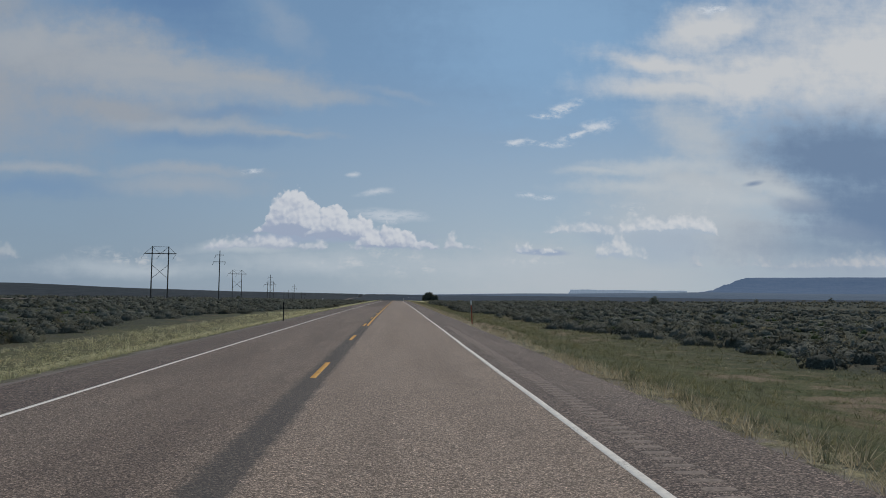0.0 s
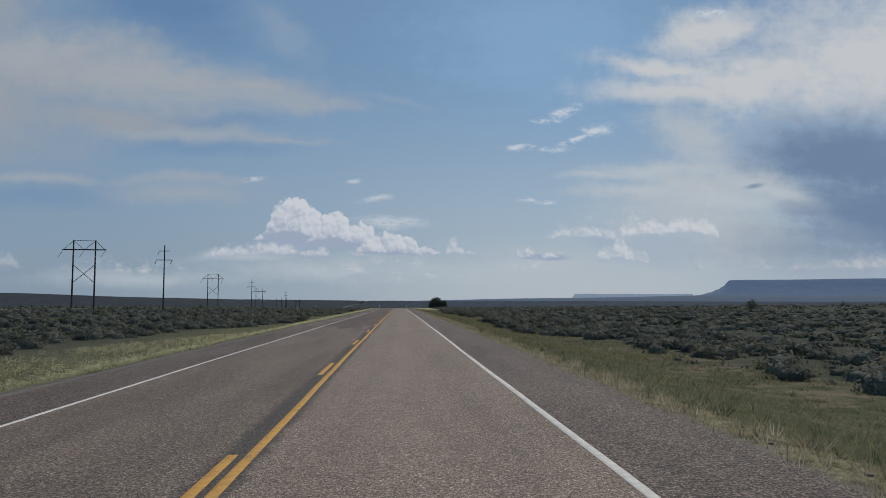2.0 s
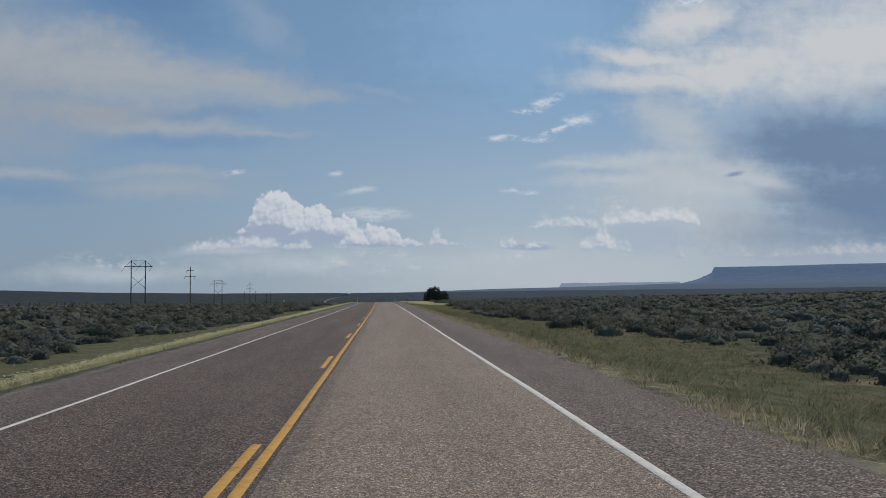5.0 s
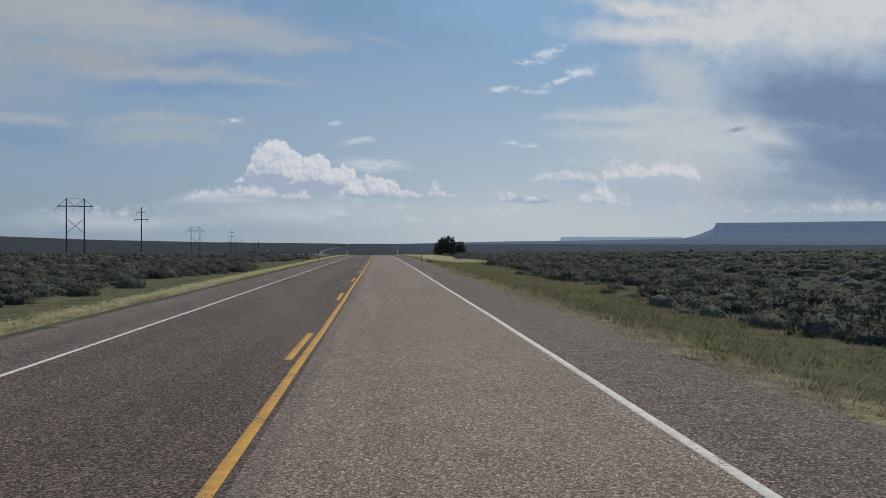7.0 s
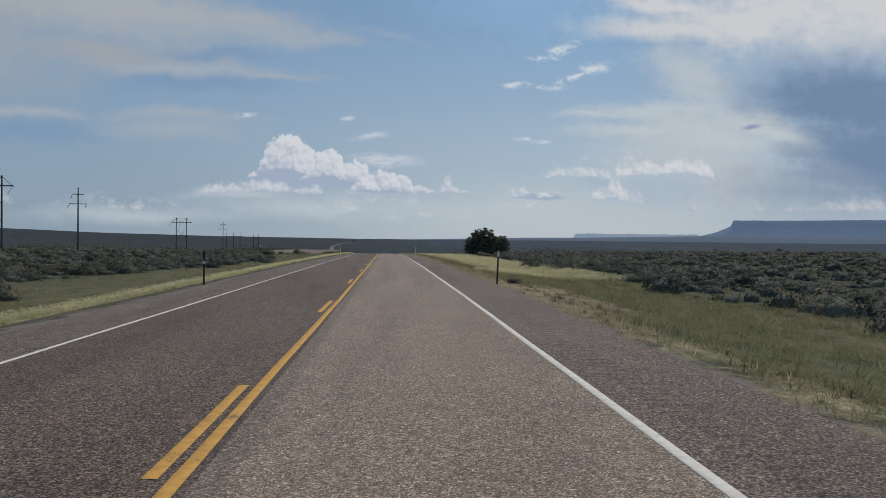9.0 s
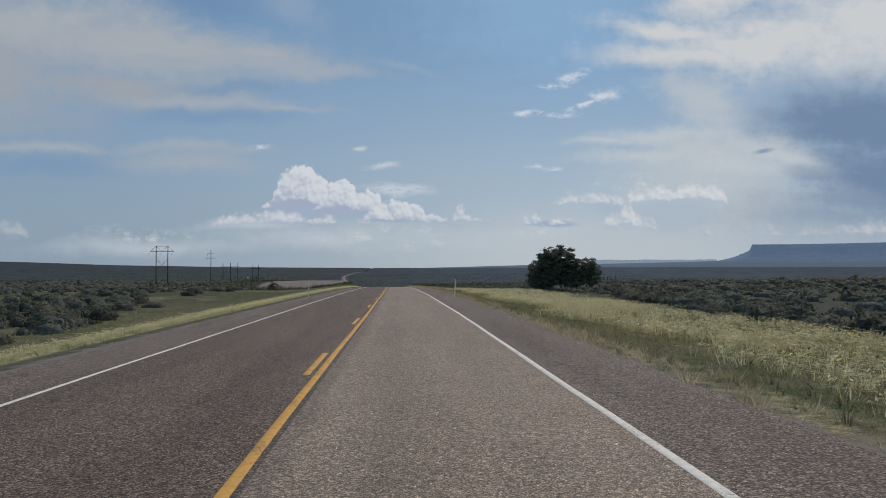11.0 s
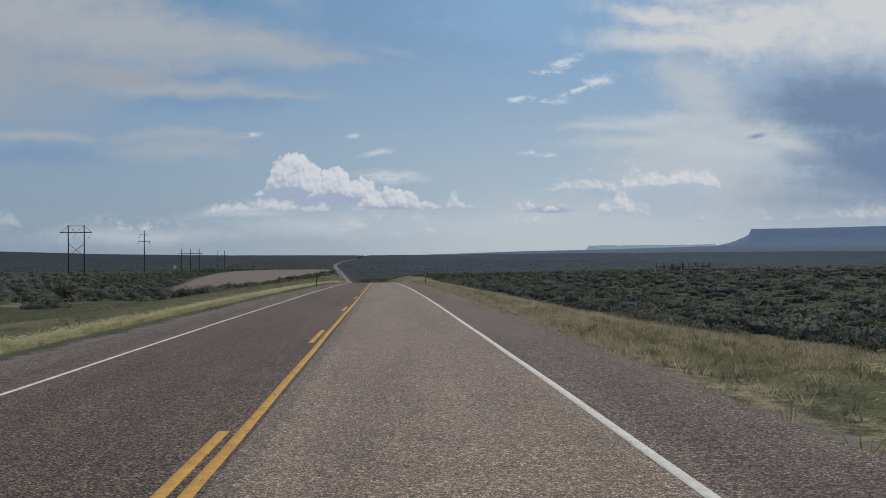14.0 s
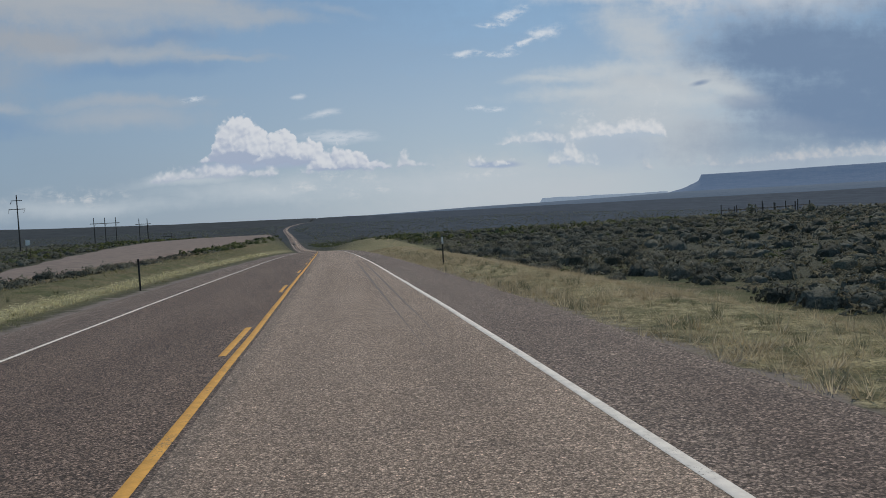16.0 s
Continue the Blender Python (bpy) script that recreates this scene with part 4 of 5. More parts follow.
def h_frame(x, y, turn, height, gap=5.0, arm=9.9):
    t = thing("h_frame_pylon", x, y, "dark wooden two-pole power pylon with cross bracing", "power pylon", "power line pylons", turn=turn)
    h, s = height, gap / 2
    for sx in (-s, s):
        part("pole", rod((sx, 0, -1), (sx, 0, h), 0.22, 0.15, 10), WOOD_POLE, t)
    za = h - 2.3
    part("crossarm", block(-arm / 2, arm / 2, -0.22, -0.02, za - 0.14, za + 0.14, 0.02), WOOD_POLE, t)
    part("top_tie", rod((-s, 0, h - 0.15), (s, 0, h - 0.15), 0.06), WOOD_POLE, t)
    for a, b in (((-s, h - 0.2), (-arm / 2 + 0.2, za)), ((-s, h - 0.2), (0, za)), ((s, h - 0.2), (0, za)), ((s, h - 0.2), (arm / 2 - 0.2, za))):
        part("knee_brace", rod((a[0], -0.1, a[1]), (b[0], -0.1, b[1]), 0.055, sides=6), WOOD_POLE, t)
    for sgn in (-1, 1):
        part("cross_brace", rod((-s * sgn, 0.05 * sgn, h - 5.9), (s * sgn, 0.05 * sgn, h - 10.2), 0.07, sides=6), WOOD_POLE, t)
    for sx in (-arm / 2 + 0.15, 0, arm / 2 - 0.15):
        insulator(t, (sx, -0.12, za - 0.14), 0.55, 2.0)
    return t


def single_pole(x, y, turn, height, arms=((1.5, 2.6), (3.7, 3.9))):
    t = thing("power_pole", x, y, "dark wooden power pole with two crossarms", "power pole", "power line poles", turn=turn)
    part("pole", rod((0, 0, -1), (0, 0, height), 0.2, 0.12, 10), WOOD_POLE, t)
    for k, (down, span) in enumerate(arms):
        z = height - down
        part("crossarm", block(-span / 2, span / 2, -0.2, -0.06, z - 0.08, z + 0.08, 0.015), WOOD_POLE, t)
        for sx in ((-span / 2 + 0.1,) if k == 0 else (-span / 2 + 0.1, span / 2 - 0.1)):
            insulator(t, (sx, -0.13, z - 0.08), 0.35, 0.95)
    return t


def dead_end(x, y, turn, height, poles, gap, label, arm_down=2.6):
    t = thing("dead_end_pylon", x, y, label, "power pylon", "power line pylons", turn=turn)
    w = gap * (poles - 1) / 2
    for k in range(poles):
        part("pole", rod((-w + gap * k, 0, -1), (-w + gap * k, 0, height), 0.24, 0.15, 10), WOOD_POLE, t)
    part("crossarm", block(-w - 1.6, w + 1.6, -0.26, -0.04, height - arm_down - 0.13, height - arm_down + 0.13, 0.02), WOOD_POLE, t)
    for k in range(poles):
        insulator(t, (-w + gap * k + 0.9, -0.14, height - arm_down - 0.13), 0.7, 1.6)
    return t


def top_at(x, y, z):
    return z - float(ground_z(x, y))


h_frame(-72.7, 241.7, 4, top_at(-72.7, 241.7, 15.9))
h_frame(-86.8, 426.5, 4, top_at(-86.8, 426.5, 14.33), 4.95)
h_frame(-102.8, 638.0, 4, top_at(-102.8, 638, 10.7), 4.9)
single_pole(-54.9, 244.7, 4, top_at(-54.9, 244.7, 15.1))
single_pole(-68.8, 429.0, 4, top_at(-68.8, 429, 12.0))
single_pole(-84.1, 646.7, 4, top_at(-84.1, 646.7, 9.2))
dead_end(-110, 798, 6, top_at(-110, 798, 4.6), 3, 4.6, "tall three-pole wooden pylon where the line turns")
dead_end(-95.5, 806, 6, top_at(-95.5, 806, 3.4), 2, 3.6, "two-pole wooden pylon with one crossarm")
h_frame(-128, 990, 5, 16)
single_pole(-112, 985, 5, 15)


# ---- roadside posts ----
def delineator(x, y, height, mat, head, label, lean=0.0, band=(0.9, 1.0), cat="delineator"):
    """A slim flanged post with a reflector near its top."""
    t = thing("delineator_post", x, y, label, "road marker", "roadside delineator posts", z=max(float(ground_z(x, y)), float(road_z(y)) - 0.2))
    bm = bmesh.new()
    w = 0.036 if mat is WHITE_POST else 0.032
    for a, b in ((-w, -w * 0.4), (-w * 0.4, w * 0.4), (w * 0.4, w)):
        block(a, b, -0.012 if abs(a + b) > 0.01 else 0.0, 0.012 if abs(a + b) > 0.01 else 0.02, -0.4, height, 0.0, bm)
    bmesh.ops.transform(bm, matrix=Matrix.Rotation(lean, 4, "Y"), verts=bm.verts)
    part("post", bm, mat, t)
    z0, z1 = height * band[0], height * band[1]
    bm = block(-w - 0.008, w + 0.008, -0.03, -0.014, z0, z1 + 0.01, 0.006)
    bmesh.ops.transform(bm, matrix=Matrix.Rotation(lean, 4, "Y"), verts=bm.verts)
    part("reflector", bm, head, t)
    return t


delineator(-5.13, 44.9, 1.28, STEEL_DARK, STEEL_DARK, "dark steel delineator post seen from behind")
delineator(5.94, 43.65, 1.42, STEEL_RUST, WHITE_PLASTIC, "rust-red delineator post with a white top, leaning", -0.06, (0.82, 1.0))
delineator(-4.95, 282.3, 1.28, STEEL_DARK, WHITE_PLASTIC, "dark steel delineator post with a small white reflector", 0.0, (0.62, 0.69))
delineator(6.55, 284.5, 1.36, STEEL_DARK, WHITE_PLASTIC, "dark steel delineator post with a white top", 0.04, (0.84, 1.0))
delineator(-5.18, 363.6, 1.24, WHITE_POST, WHITE_POST, "white plastic delineator post at the shoulder")
delineator(5.78, 365.0, 1.32, WHITE_POST, WHITE_POST, "white plastic delineator post at the shoulder", 0.05)
delineator(-7.74, 472.3, 1.2, STEEL_DARK, STEEL_DARK, "thin dark steel delineator post seen from behind")
delineator(4.6, 478.5, 1.4, STEEL_DARK, WHITE_PLASTIC, "dark steel delineator post with a square white plate", 0.0, (0.72, 0.95))

# small signs beyond the pull-out
for x, y, w in ((-52.8, 574.0, 0.75),):
    t = thing("road_sign", x, y, "small blank white sign on two posts", "sign")
    for sx in (-0.3, 0.3):
        part("post", rod((sx, 0, -0.5), (sx, 0, 3.4), 0.04), WOOD_GREY, t)
    part("sign_board", block(-w / 2, w / 2, -0.08, -0.045, 2.5, 3.4, 0.01), WHITE_PLASTIC, t)


# ---- ranch fence by the track, and the corral ----
def fence_run(points, name, label, height, rails, post_r, spacing, mat, group):
    t = new(name)
    a0 = Vector((*points[0], float(ground_z(*points[0]))))
    t.matrix_basis = Matrix.Translation(a0)
    tagged(t, label, "fence", group)
    for (xa, ya), (xb, yb) in zip(points, points[1:]):
        n = max(1, round(math.hypot(xb - xa, yb - ya) / spacing))
        rng = random.Random(int(xa * 7 + ya))
        spots = []
        for k in range(n + 1):
            x, y = xa + (xb - xa) * k / n, ya + (yb - ya) * k / n
            p = Vector((x, y, float(ground_z(x, y)))) - a0
            spots.append(p)
            hh = height * rng.uniform(0.85, 1.15)
            part("post", rod(p - Vector((0, 0, 0.4)), p + Vector((rng.uniform(-.06, .06), 0, hh)), post_r, post_r * 0.85, 7), mat, t)
        for z, r in rails:
            for p, q in zip(spots, spots[1:]):
                part("rail", rod(p + Vector((0, 0, z)), q + Vector((0, 0, z)), r, sides=5), mat, t)


fence_run([(-88, 190), (-92, 290), (-95, 400)], "wire_fence", "low ranch fence of wooden posts and wire", 1.3, ((1.1, 0.012), (0.6, 0.012)), 0.07, 6.0, WOOD_GREY, "")
fence_run([(62.5, 563), (66.5, 557), (69.5, 549)], "corral_fence", "weathered wooden corral fence with tall posts", 1.9, ((1.1, 0.05),), 0.1, 2.4, WOOD_GREY, "corral")
fence_run([(62.5, 563), (68, 568), (74, 560)], "corral_fence", "weathered wooden corral fence with tall posts", 1.7, ((1.0, 0.05),), 0.1, 3.2, WOOD_GREY, "corral")


# ---- vegetation ----
def clump(rng, n, size, lo=0.35, squash=0.85, lift=0.0, ragged=0.65, core=0.0):
    """Leaf sprays spread through a dome of radius one: corners of n triangles."""
    d = rng.normal(size=(n, 3))
    d[:, 2] = np.abs(d[:, 2]) * 0.9
    d /= np.linalg.norm(d, axis=1)[:, None]
    r = rng.uniform(lo, 1.0, n) ** 0.6
    lump = 0.8 + 0.25 * np.sin(d[:, 0] * 5 + rng.uniform(0, 6)) * np.sin(d[:, 1] * 5 + rng.uniform(0, 6))
    c = d * (r * lump)[:, None] * np.array([1, 1, squash])
    c[:, 2] += lift
    out = d + rng.normal(size=(n, 3)) * ragged + np.array([0, 0, 0.25])
    out /= np.linalg.norm(out, axis=1)[:, None]
    a = np.cross(out, rng.normal(size=(n, 3)))
    a /= np.linalg.norm(a, axis=1)[:, None]
    b = np.cross(a, out)
    s = (size * rng.uniform(0.6, 1.4, n))[:, None]
    leaves = np.stack([c + a * s, c - a * s * 0.6 + b * s * 0.4, c - a * s * 0.6 - b * s * 0.4], 1)
    return leaves if not core else np.concatenate([leaves, mound(rng, core, squash)])


def mound(rng, radius, squash):
    """The close-grown inside of a bush: a lumpy dome."""
    k = 7
    rings = []
    for el, r in ((-0.1, 1.0), (0.75, 0.95)):
        az = np.arange(k) * 2 * np.pi / k + rng.uniform(0, 0.5, k)
        rr = radius * r * rng.uniform(0.8, 1.15, k)
        rings.append(np.stack([np.cos(az) * np.cos(el) * rr, np.sin(az) * np.cos(el) * rr, np.sin(el) * rr * squash], -1))
    top = np.array([rng.uniform(-.1, .1), rng.uniform(-.1, .1), radius * squash * rng.uniform(0.9, 1.1)])
    low, high = rings
    tri = []
    for i in range(k):
        j = (i + 1) % k
        tri += [(low[i], low[j], high[j]), (low[i], high[j], high[i]), (high[i], high[j], top)]
    return np.array(tri)


def tuft(rng, n, height, spread, width):
    """Grass blades from one root."""
    ang = rng.uniform(0, 2 * np.pi, n)
    root = np.stack([np.cos(ang), np.sin(ang), np.zeros(n)], -1) * (rng.uniform(0, 0.5, n) * spread)[:, None]
    tip = root + np.stack([np.cos(ang) * spread * rng.uniform(0.2, 1.1, n), np.sin(ang) * spread * rng.uniform(0.2, 1.1, n), height * rng.uniform(0.55, 1.1, n)], -1)
    w = np.stack([-np.sin(ang), np.cos(ang), np.zeros(n)], -1) * width
    return np.stack([tip, root - w, root + w], 1)


def plume(rng, n, height, spread):
    """Grass whose pale seed heads nod before the wind."""
    ang = rng.uniform(0, 2 * np.pi, n)
    out = np.stack([np.cos(ang), np.sin(ang), np.zeros(n)], -1)
    flank = np.stack([-np.sin(ang), np.cos(ang), np.zeros(n)], -1)
    root = out * (rng.uniform(0, 0.6, n) * spread)[:, None]
    neck = root + out * (rng.uniform(0.2, 0.7, n) * spread)[:, None] + np.stack([np.full(n, 0.05), np.zeros(n), height * rng.uniform(0.6, 1.0, n)], -1)
    tip = neck + out * (spread * 0.7) + np.stack([np.full(n, 0.1), np.zeros(n), rng.uniform(-0.05, 0.04, n)], -1)
    stalk = np.stack([neck, root - flank * 0.008, root + flank * 0.008], 1)
    head = np.stack([tip, neck - flank * 0.022, neck + flank * 0.022], 1)
    return np.concatenate([stalk, head])


def give_form(me, nrm):
    """The direction in which each leaf's part of the plant faces."""
    nrm = nrm / np.maximum(np.linalg.norm(nrm, axis=1), 1e-6)[:, None]
    me.attributes.new("form", "FLOAT_VECTOR", "POINT").data.foreach_set("vector", nrm.astype(np.float32).ravel())


def strew(name, protos, pts, scale, label, mat, sink=0.05, tall=None):
    """Many plants as one mesh: each place gets a turned, scaled copy of one of the forms."""
    rng = np.random.default_rng(len(pts))
    z = ground_z(pts[:, 0], pts[:, 1]) - sink
    which = rng.integers(0, len(protos), len(pts))
    turn = rng.uniform(0, 2 * np.pi, len(pts))
    tall = np.ones(len(pts)) if tall is None else tall
    out, face = [], []
    for k, pr in enumerate(protos):
        sel = which == k
        c, s = np.cos(turn[sel]), np.sin(turn[sel])
        v = pr.reshape(-1, 3)
        x = v[None, :, 0] * c[:, None] - v[None, :, 1] * s[:, None]
        y = v[None, :, 0] * s[:, None] + v[None, :, 1] * c[:, None]
        face.append(np.stack([x, y, np.broadcast_to(v[None, :, 2] * 1.1 + 0.12, x.shape)], -1).reshape(-1, 3))
        h = v[None, :, 2] * (scale[sel] * tall[sel])[:, None] + z[sel][:, None]
        out.append(np.stack([x * scale[sel][:, None] + pts[sel, 0][:, None], y * scale[sel][:, None] + pts[sel, 1][:, None], h], -1).reshape(-1, 3))
    v = np.concatenate(out)
    me = mesh_of(name, v, np.arange(len(v)).reshape(-1, 3), [mat])
    give_form(me, np.concatenate(face))
    own = [np.repeat(rng.random((which == k).sum()), pr.size // 3) for k, pr in enumerate(protos)]
    me.attributes.new("shade", "FLOAT", "POINT").data.foreach_set("value", np.concatenate(own).astype(np.float32))
    return tagged(new(name, me), label, "shrubs" if "grass" not in name else "grass", kind="stuff")


RNG = np.random.default_rng(11)


def brush_limit(y, sgn):
    """Where the mown verge ends and the brush begins, from the centre line."""
    if sgn < 0:
        return 12.6 + 7.5 * smooth(y, 145, 105) + 1.3 * np.sin(y * 0.11) + 0.8 * np.sin(y * 0.31) + 6 * smooth(y, 350, 375) * smooth(y, 450, 425) + 3 * smooth(y, 270, 295) * smooth(y, 335, 315)
    return 13.6 + 1.4 * np.sin(y * 0.07 + 1) + 1.0 * np.sin(y * 0.19) + 4.5 * smooth(y, 95, 50) + 3.5 * smooth(y, 285, 300) * smooth(y, 400, 385)


def in_lot(x, y):
    a, b = lot_side(y)
    return (y > 490) & (y < 748) & (x > a - 1) & (x < b + 1)


def field(n, y0, y1, d0, d1, thin=0.8):
    """Scattered places beside the road, thinned in patches and kept off bare ground."""
    y = RNG.uniform(y0, y1, n)
    sgn = np.where(RNG.random(n) < 0.5, -1, 1)
    d = RNG.uniform(d0, d1, n)
    lim = np.where(sgn < 0, brush_limit(y, -1), brush_limit(y, 1))
    x = sgn * d + road_x(y)
    bare = ripple(x * 1.4, y * 1.4) > thin + 0.35 * (sgn > 0)
    track = np.abs(x + 95) < 4
    open_left = (sgn < 0) & (y > 365) & (y < 510) & (d < 85) & ((d < 24) & (y < 440) | (RNG.random(n) < 0.62))
    keep = (d > lim) & ~open_left & ~(bare & (RNG.random(n) < 0.9)) & ~in_lot(x, y) & ~(track & (y < 420) & (y > 150)) & (np.hypot(x - 19.8, y - 391) > 3.5)
    return np.stack([x, y], -1)[keep]


def sizes(n, lo, hi):
    return lo + (hi - lo) * RNG.random(n) ** 1.7


near_forms = [clump(np.random.default_rng(s), 110, 0.13, 0.62, ragged=0.6, core=0.62) for s in range(6)]
mid_forms = [clump(np.random.default_rng(20 + s), 26, 0.23, 0.66, ragged=0.5, core=0.66) for s in range(6)]
far_forms = [clump(np.random.default_rng(40 + s), 9, 0.58, 0.65, ragged=0.4) for s in range(6)]

p = field(8000, -5, 530, 10, 24)
strew("near_sagebrush", near_forms, p, sizes(len(p), 0.35, 1.15), "dense grey-green sagebrush beside the highway verge", SAGE, tall=RNG.uniform(0.75, 1.3, len(p)))
p = field(15000, -5, 660, 24, 80)
strew("sagebrush_plain", mid_forms, p, sizes(len(p), 0.4, 1.2), "grey-green sagebrush covering the open plain", SAGE, tall=RNG.uniform(0.7, 1.2, len(p)))
low_forms = [clump(np.random.default_rng(140 + s), 15, 0.36, 0.5, ragged=0.55) for s in range(6)]
p = np.concatenate([field(10500, 375, 660, 14, 75, 1.4), field(9500, -5, 375, 14, 60, 1.3), field(11000, 425, 575, 14, 55, 2.5)])
strew("low_brush", low_forms, p, sizes(len(p), 0.22, 0.5), "small grey-green brush filling the gaps between sagebrush", SAGE, tall=RNG.uniform(0.7, 1.2, len(p)))
p = field(19000, 0, 1500, 60, 420, 1.0)
strew("distant_sagebrush", far_forms, p, sizes(len(p), 0.6, 1.5), "distant dark sagebrush across the flats", SAGE, tall=RNG.uniform(0.6, 1.0, len(p)))
p = field(4000, -5, 600, 8, 60)
strew("green_shrubs", mid_forms, p, sizes(len(p), 0.25, 0.6), "scattered low green rabbitbrush among the sage", GREASE)
p = field(9000, 560, 1300, 6, 70, 0.9)
strew("valley_shrubs", far_forms, p, sizes(len(p), 0.5, 1.2), "dark brush in the dip beyond the crest", GREASE)

p = field(14000, 900, 3000, 20, 900, 1.1)
strew("distant_woodland", far_forms, p, sizes(len(p), 0.9, 2.6), "dark pinyon and juniper woodland on far slopes", JUNIPER, tall=RNG.uniform(0.7, 1.2, len(p)))

# verge grass
straw_forms = [tuft(np.random.default_rng(60 + s), 10, 0.2, 0.2, 0.007) for s in range(8)]
green_forms = [tuft(np.random.default_rng(80 + s), 9, 0.14, 0.26, 0.013) for s in range(8)]


def verge(n, y0, y1, lo, hi, sgn, seed, clumpy=0.2):
    r = np.random.default_rng(seed)
    y = r.uniform(y0, y1, n)
    d = r.uniform(0, 1, n)
    a = lo(y) if callable(lo) else lo
    b = hi(y) if callable(hi) else hi
    d = a + (b - a) * d
    x = sgn * d + road_x(y)
    keep = (ripple(x * 2.7, y * 2.7) > -clumpy) | (r.random(n) < 0.35)
    return np.stack([x, y], -1)[keep]


def lush(n, lo, hi):
    return RNG.uniform(lo, hi, n)


def off_sand(p):
    """Places that keep clear of the bare sandy patches by the posts."""
    away = np.minimum(np.abs(p[:, 1] - 281), np.abs(p[:, 1] - 44))
    return p[(np.abs(p[:, 0] - road_x(p[:, 1]) - 7.2) > 1.5) | (away > 9) | (np.random.default_rng(5).random(len(p)) < 0.25)]


p = off_sand(verge(15000, -5, 530, 5.55, 6.7, 1, 1, 0.1))
strew("roadside_straw_grass", straw_forms, p, sizes(len(p), 0.5, 1.6), "short dry straw grass along the shoulder edge", STRAW)
p = off_sand(verge(32000, -5, 410, 6.3, lambda y: brush_limit(y, 1) + 1, 1, 2, 0.7))
strew("roadside_green_grass", green_forms, p, lush(len(p), 0.6, 1.5), "green grass on the road bank", GREEN)
plume_forms = [plume(np.random.default_rng(160 + s), 7, 0.26, 0.2) for s in range(8)]
p = verge(15000, 297, 400, lambda y: 8.3 + 0.9 * np.sin(y * 0.33) + 0.7 * np.sin(y * 0.87), lambda y: 16 + 0 * y, 1, 3, -0.2)
strew("tall_golden_grass", plume_forms, p, lush(len(p), 0.9, 1.6), "tall golden grass waving on the bank", GOLD)
p = verge(14000, 398, 530, 6.0, 13, 1, 9, 0.2)
strew("bank_straw_grass", [tuft(np.random.default_rng(190 + s), 16, 0.17, 0.24, 0.0045) for s in range(6)], p, sizes(len(p), 0.6, 1.8), "dry straw grass on the embankment slope", STRAW)
p = np.concatenate([verge(8000, -5, 150, 5.9, lambda y: 8.6 + 7 * smooth(y, 140, 100), -1, 4, 0.3), verge(15000, 120, 545, 6.5, lambda y: 7.9 - 0.75 * smooth(y, 370, 420), -1, 14, 1.2)])
p = p[np.random.default_rng(6).random(len(p)) < 1 - 0.85 * smooth(p[:, 1], 435, 480)]
strew("left_straw_grass", plume_forms, p, lush(len(p), 0.55, 1.1), "pale yellow-green grass strip along the road", GOLD)
p = np.concatenate([verge(5000, 120, 540, 8.3, lambda y: brush_limit(y, -1) + 2, -1, 31, -0.2), verge(6000, 285, 402, 6.6, lambda y: 15 + 0 * y, 1, 32, -0.1), verge(8500, -5, 285, 6.2, lambda y: brush_limit(y, 1) + 1, 1, 33, -0.1)])
strew("mixed_verge_grass", straw_forms, p, lush(len(p), 0.5, 1.3), "patchy yellow-green bunch grass below the road", PALE)
p = verge(12000, -5, 540, 5.7, lambda y: brush_limit(y, -1) + 1, -1, 5, 0.3)
strew("left_green_grass", green_forms, p, lush(len(p), 0.6, 1.2), "low green grass below the shoulder", GREEN)
p = np.concatenate([off_sand(verge(4200, 235, 300, 6.8, 14.5, 1, 41, 0.3)), verge(1200, 297, 402, 6.4, 9.5, 1, 42, 0.1), off_sand(verge(2500, -5, 235, 6.5, 12.5, 1, 43, -0.2))])
strew("verge_bunch_grass", [tuft(np.random.default_rng(180 + s), 26, 0.2, 0.24, 0.004) for s in range(5)], p, sizes(len(p), 0.7, 1.7), "tan and green bunch grass round the sandy patch", PALE)
p = verge(5000, -5, 530, lambda y: brush_limit(y, 1) - 4, lambda y: brush_limit(y, 1) + 6, 1, 6, 0.0)
strew("seed_head_grass", straw_forms, p, lush(len(p), 0.6, 1.1), "dry bunch grass between the bushes", STRAW)


# low broad weeds in the verges and along the pavement's lip
weed_forms = [tuft(np.random.default_rng(120 + s), 34, 0.75, 0.6, 0.018) for s in range(5)]
p = np.concatenate([verge(2000, -5, 400, 5.9, 7.2, 1, 21, -0.25), verge(1500, 395, 530, 5.9, 8.2, 1, 24, 0.0), verge(2600, -5, 410, 6.8, lambda y: brush_limit(y, 1), 1, 22, -0.1), verge(900, -5, 540, 5.9, 9.5, -1, 23, -0.2)])
strew("verge_weeds", weed_forms, p, sizes(len(p), 0.12, 0.34), "low grey-green weeds dotted through the verge grass", WEED, tall=RNG.uniform(0.8, 1.4, len(p)))


# single bushes that stand out beside the road
def bush_mesh(seed, n, size):
    tri = clump(np.random.default_rng(seed), n, size, 0.62, ragged=0.55, core=0.62)
    me = mesh_of("foliage", tri.reshape(-1, 3), np.arange(len(tri) * 3).reshape(-1, 3), [SAGE])
    give_form(me, tri.reshape(-1, 3) * np.array([1, 1, 1.1]) + np.array([0, 0, 0.12]))
    return me


def stem_mesh(seed):
    rng = random.Random(seed)
    bm = bmesh.new()
    for k in range(6):
        a = rng.uniform(0, 6.28)
        rod((0, 0, -0.1), (math.cos(a) * 0.45, math.sin(a) * 0.45, rng.uniform(0.35, 0.6)), 0.03, 0.012, 5, bm)
    me = bpy.data.meshes.new("stem")
    bm.to_mesh(me)
    bm.free()
    me.materials.append(BARK)
    return me


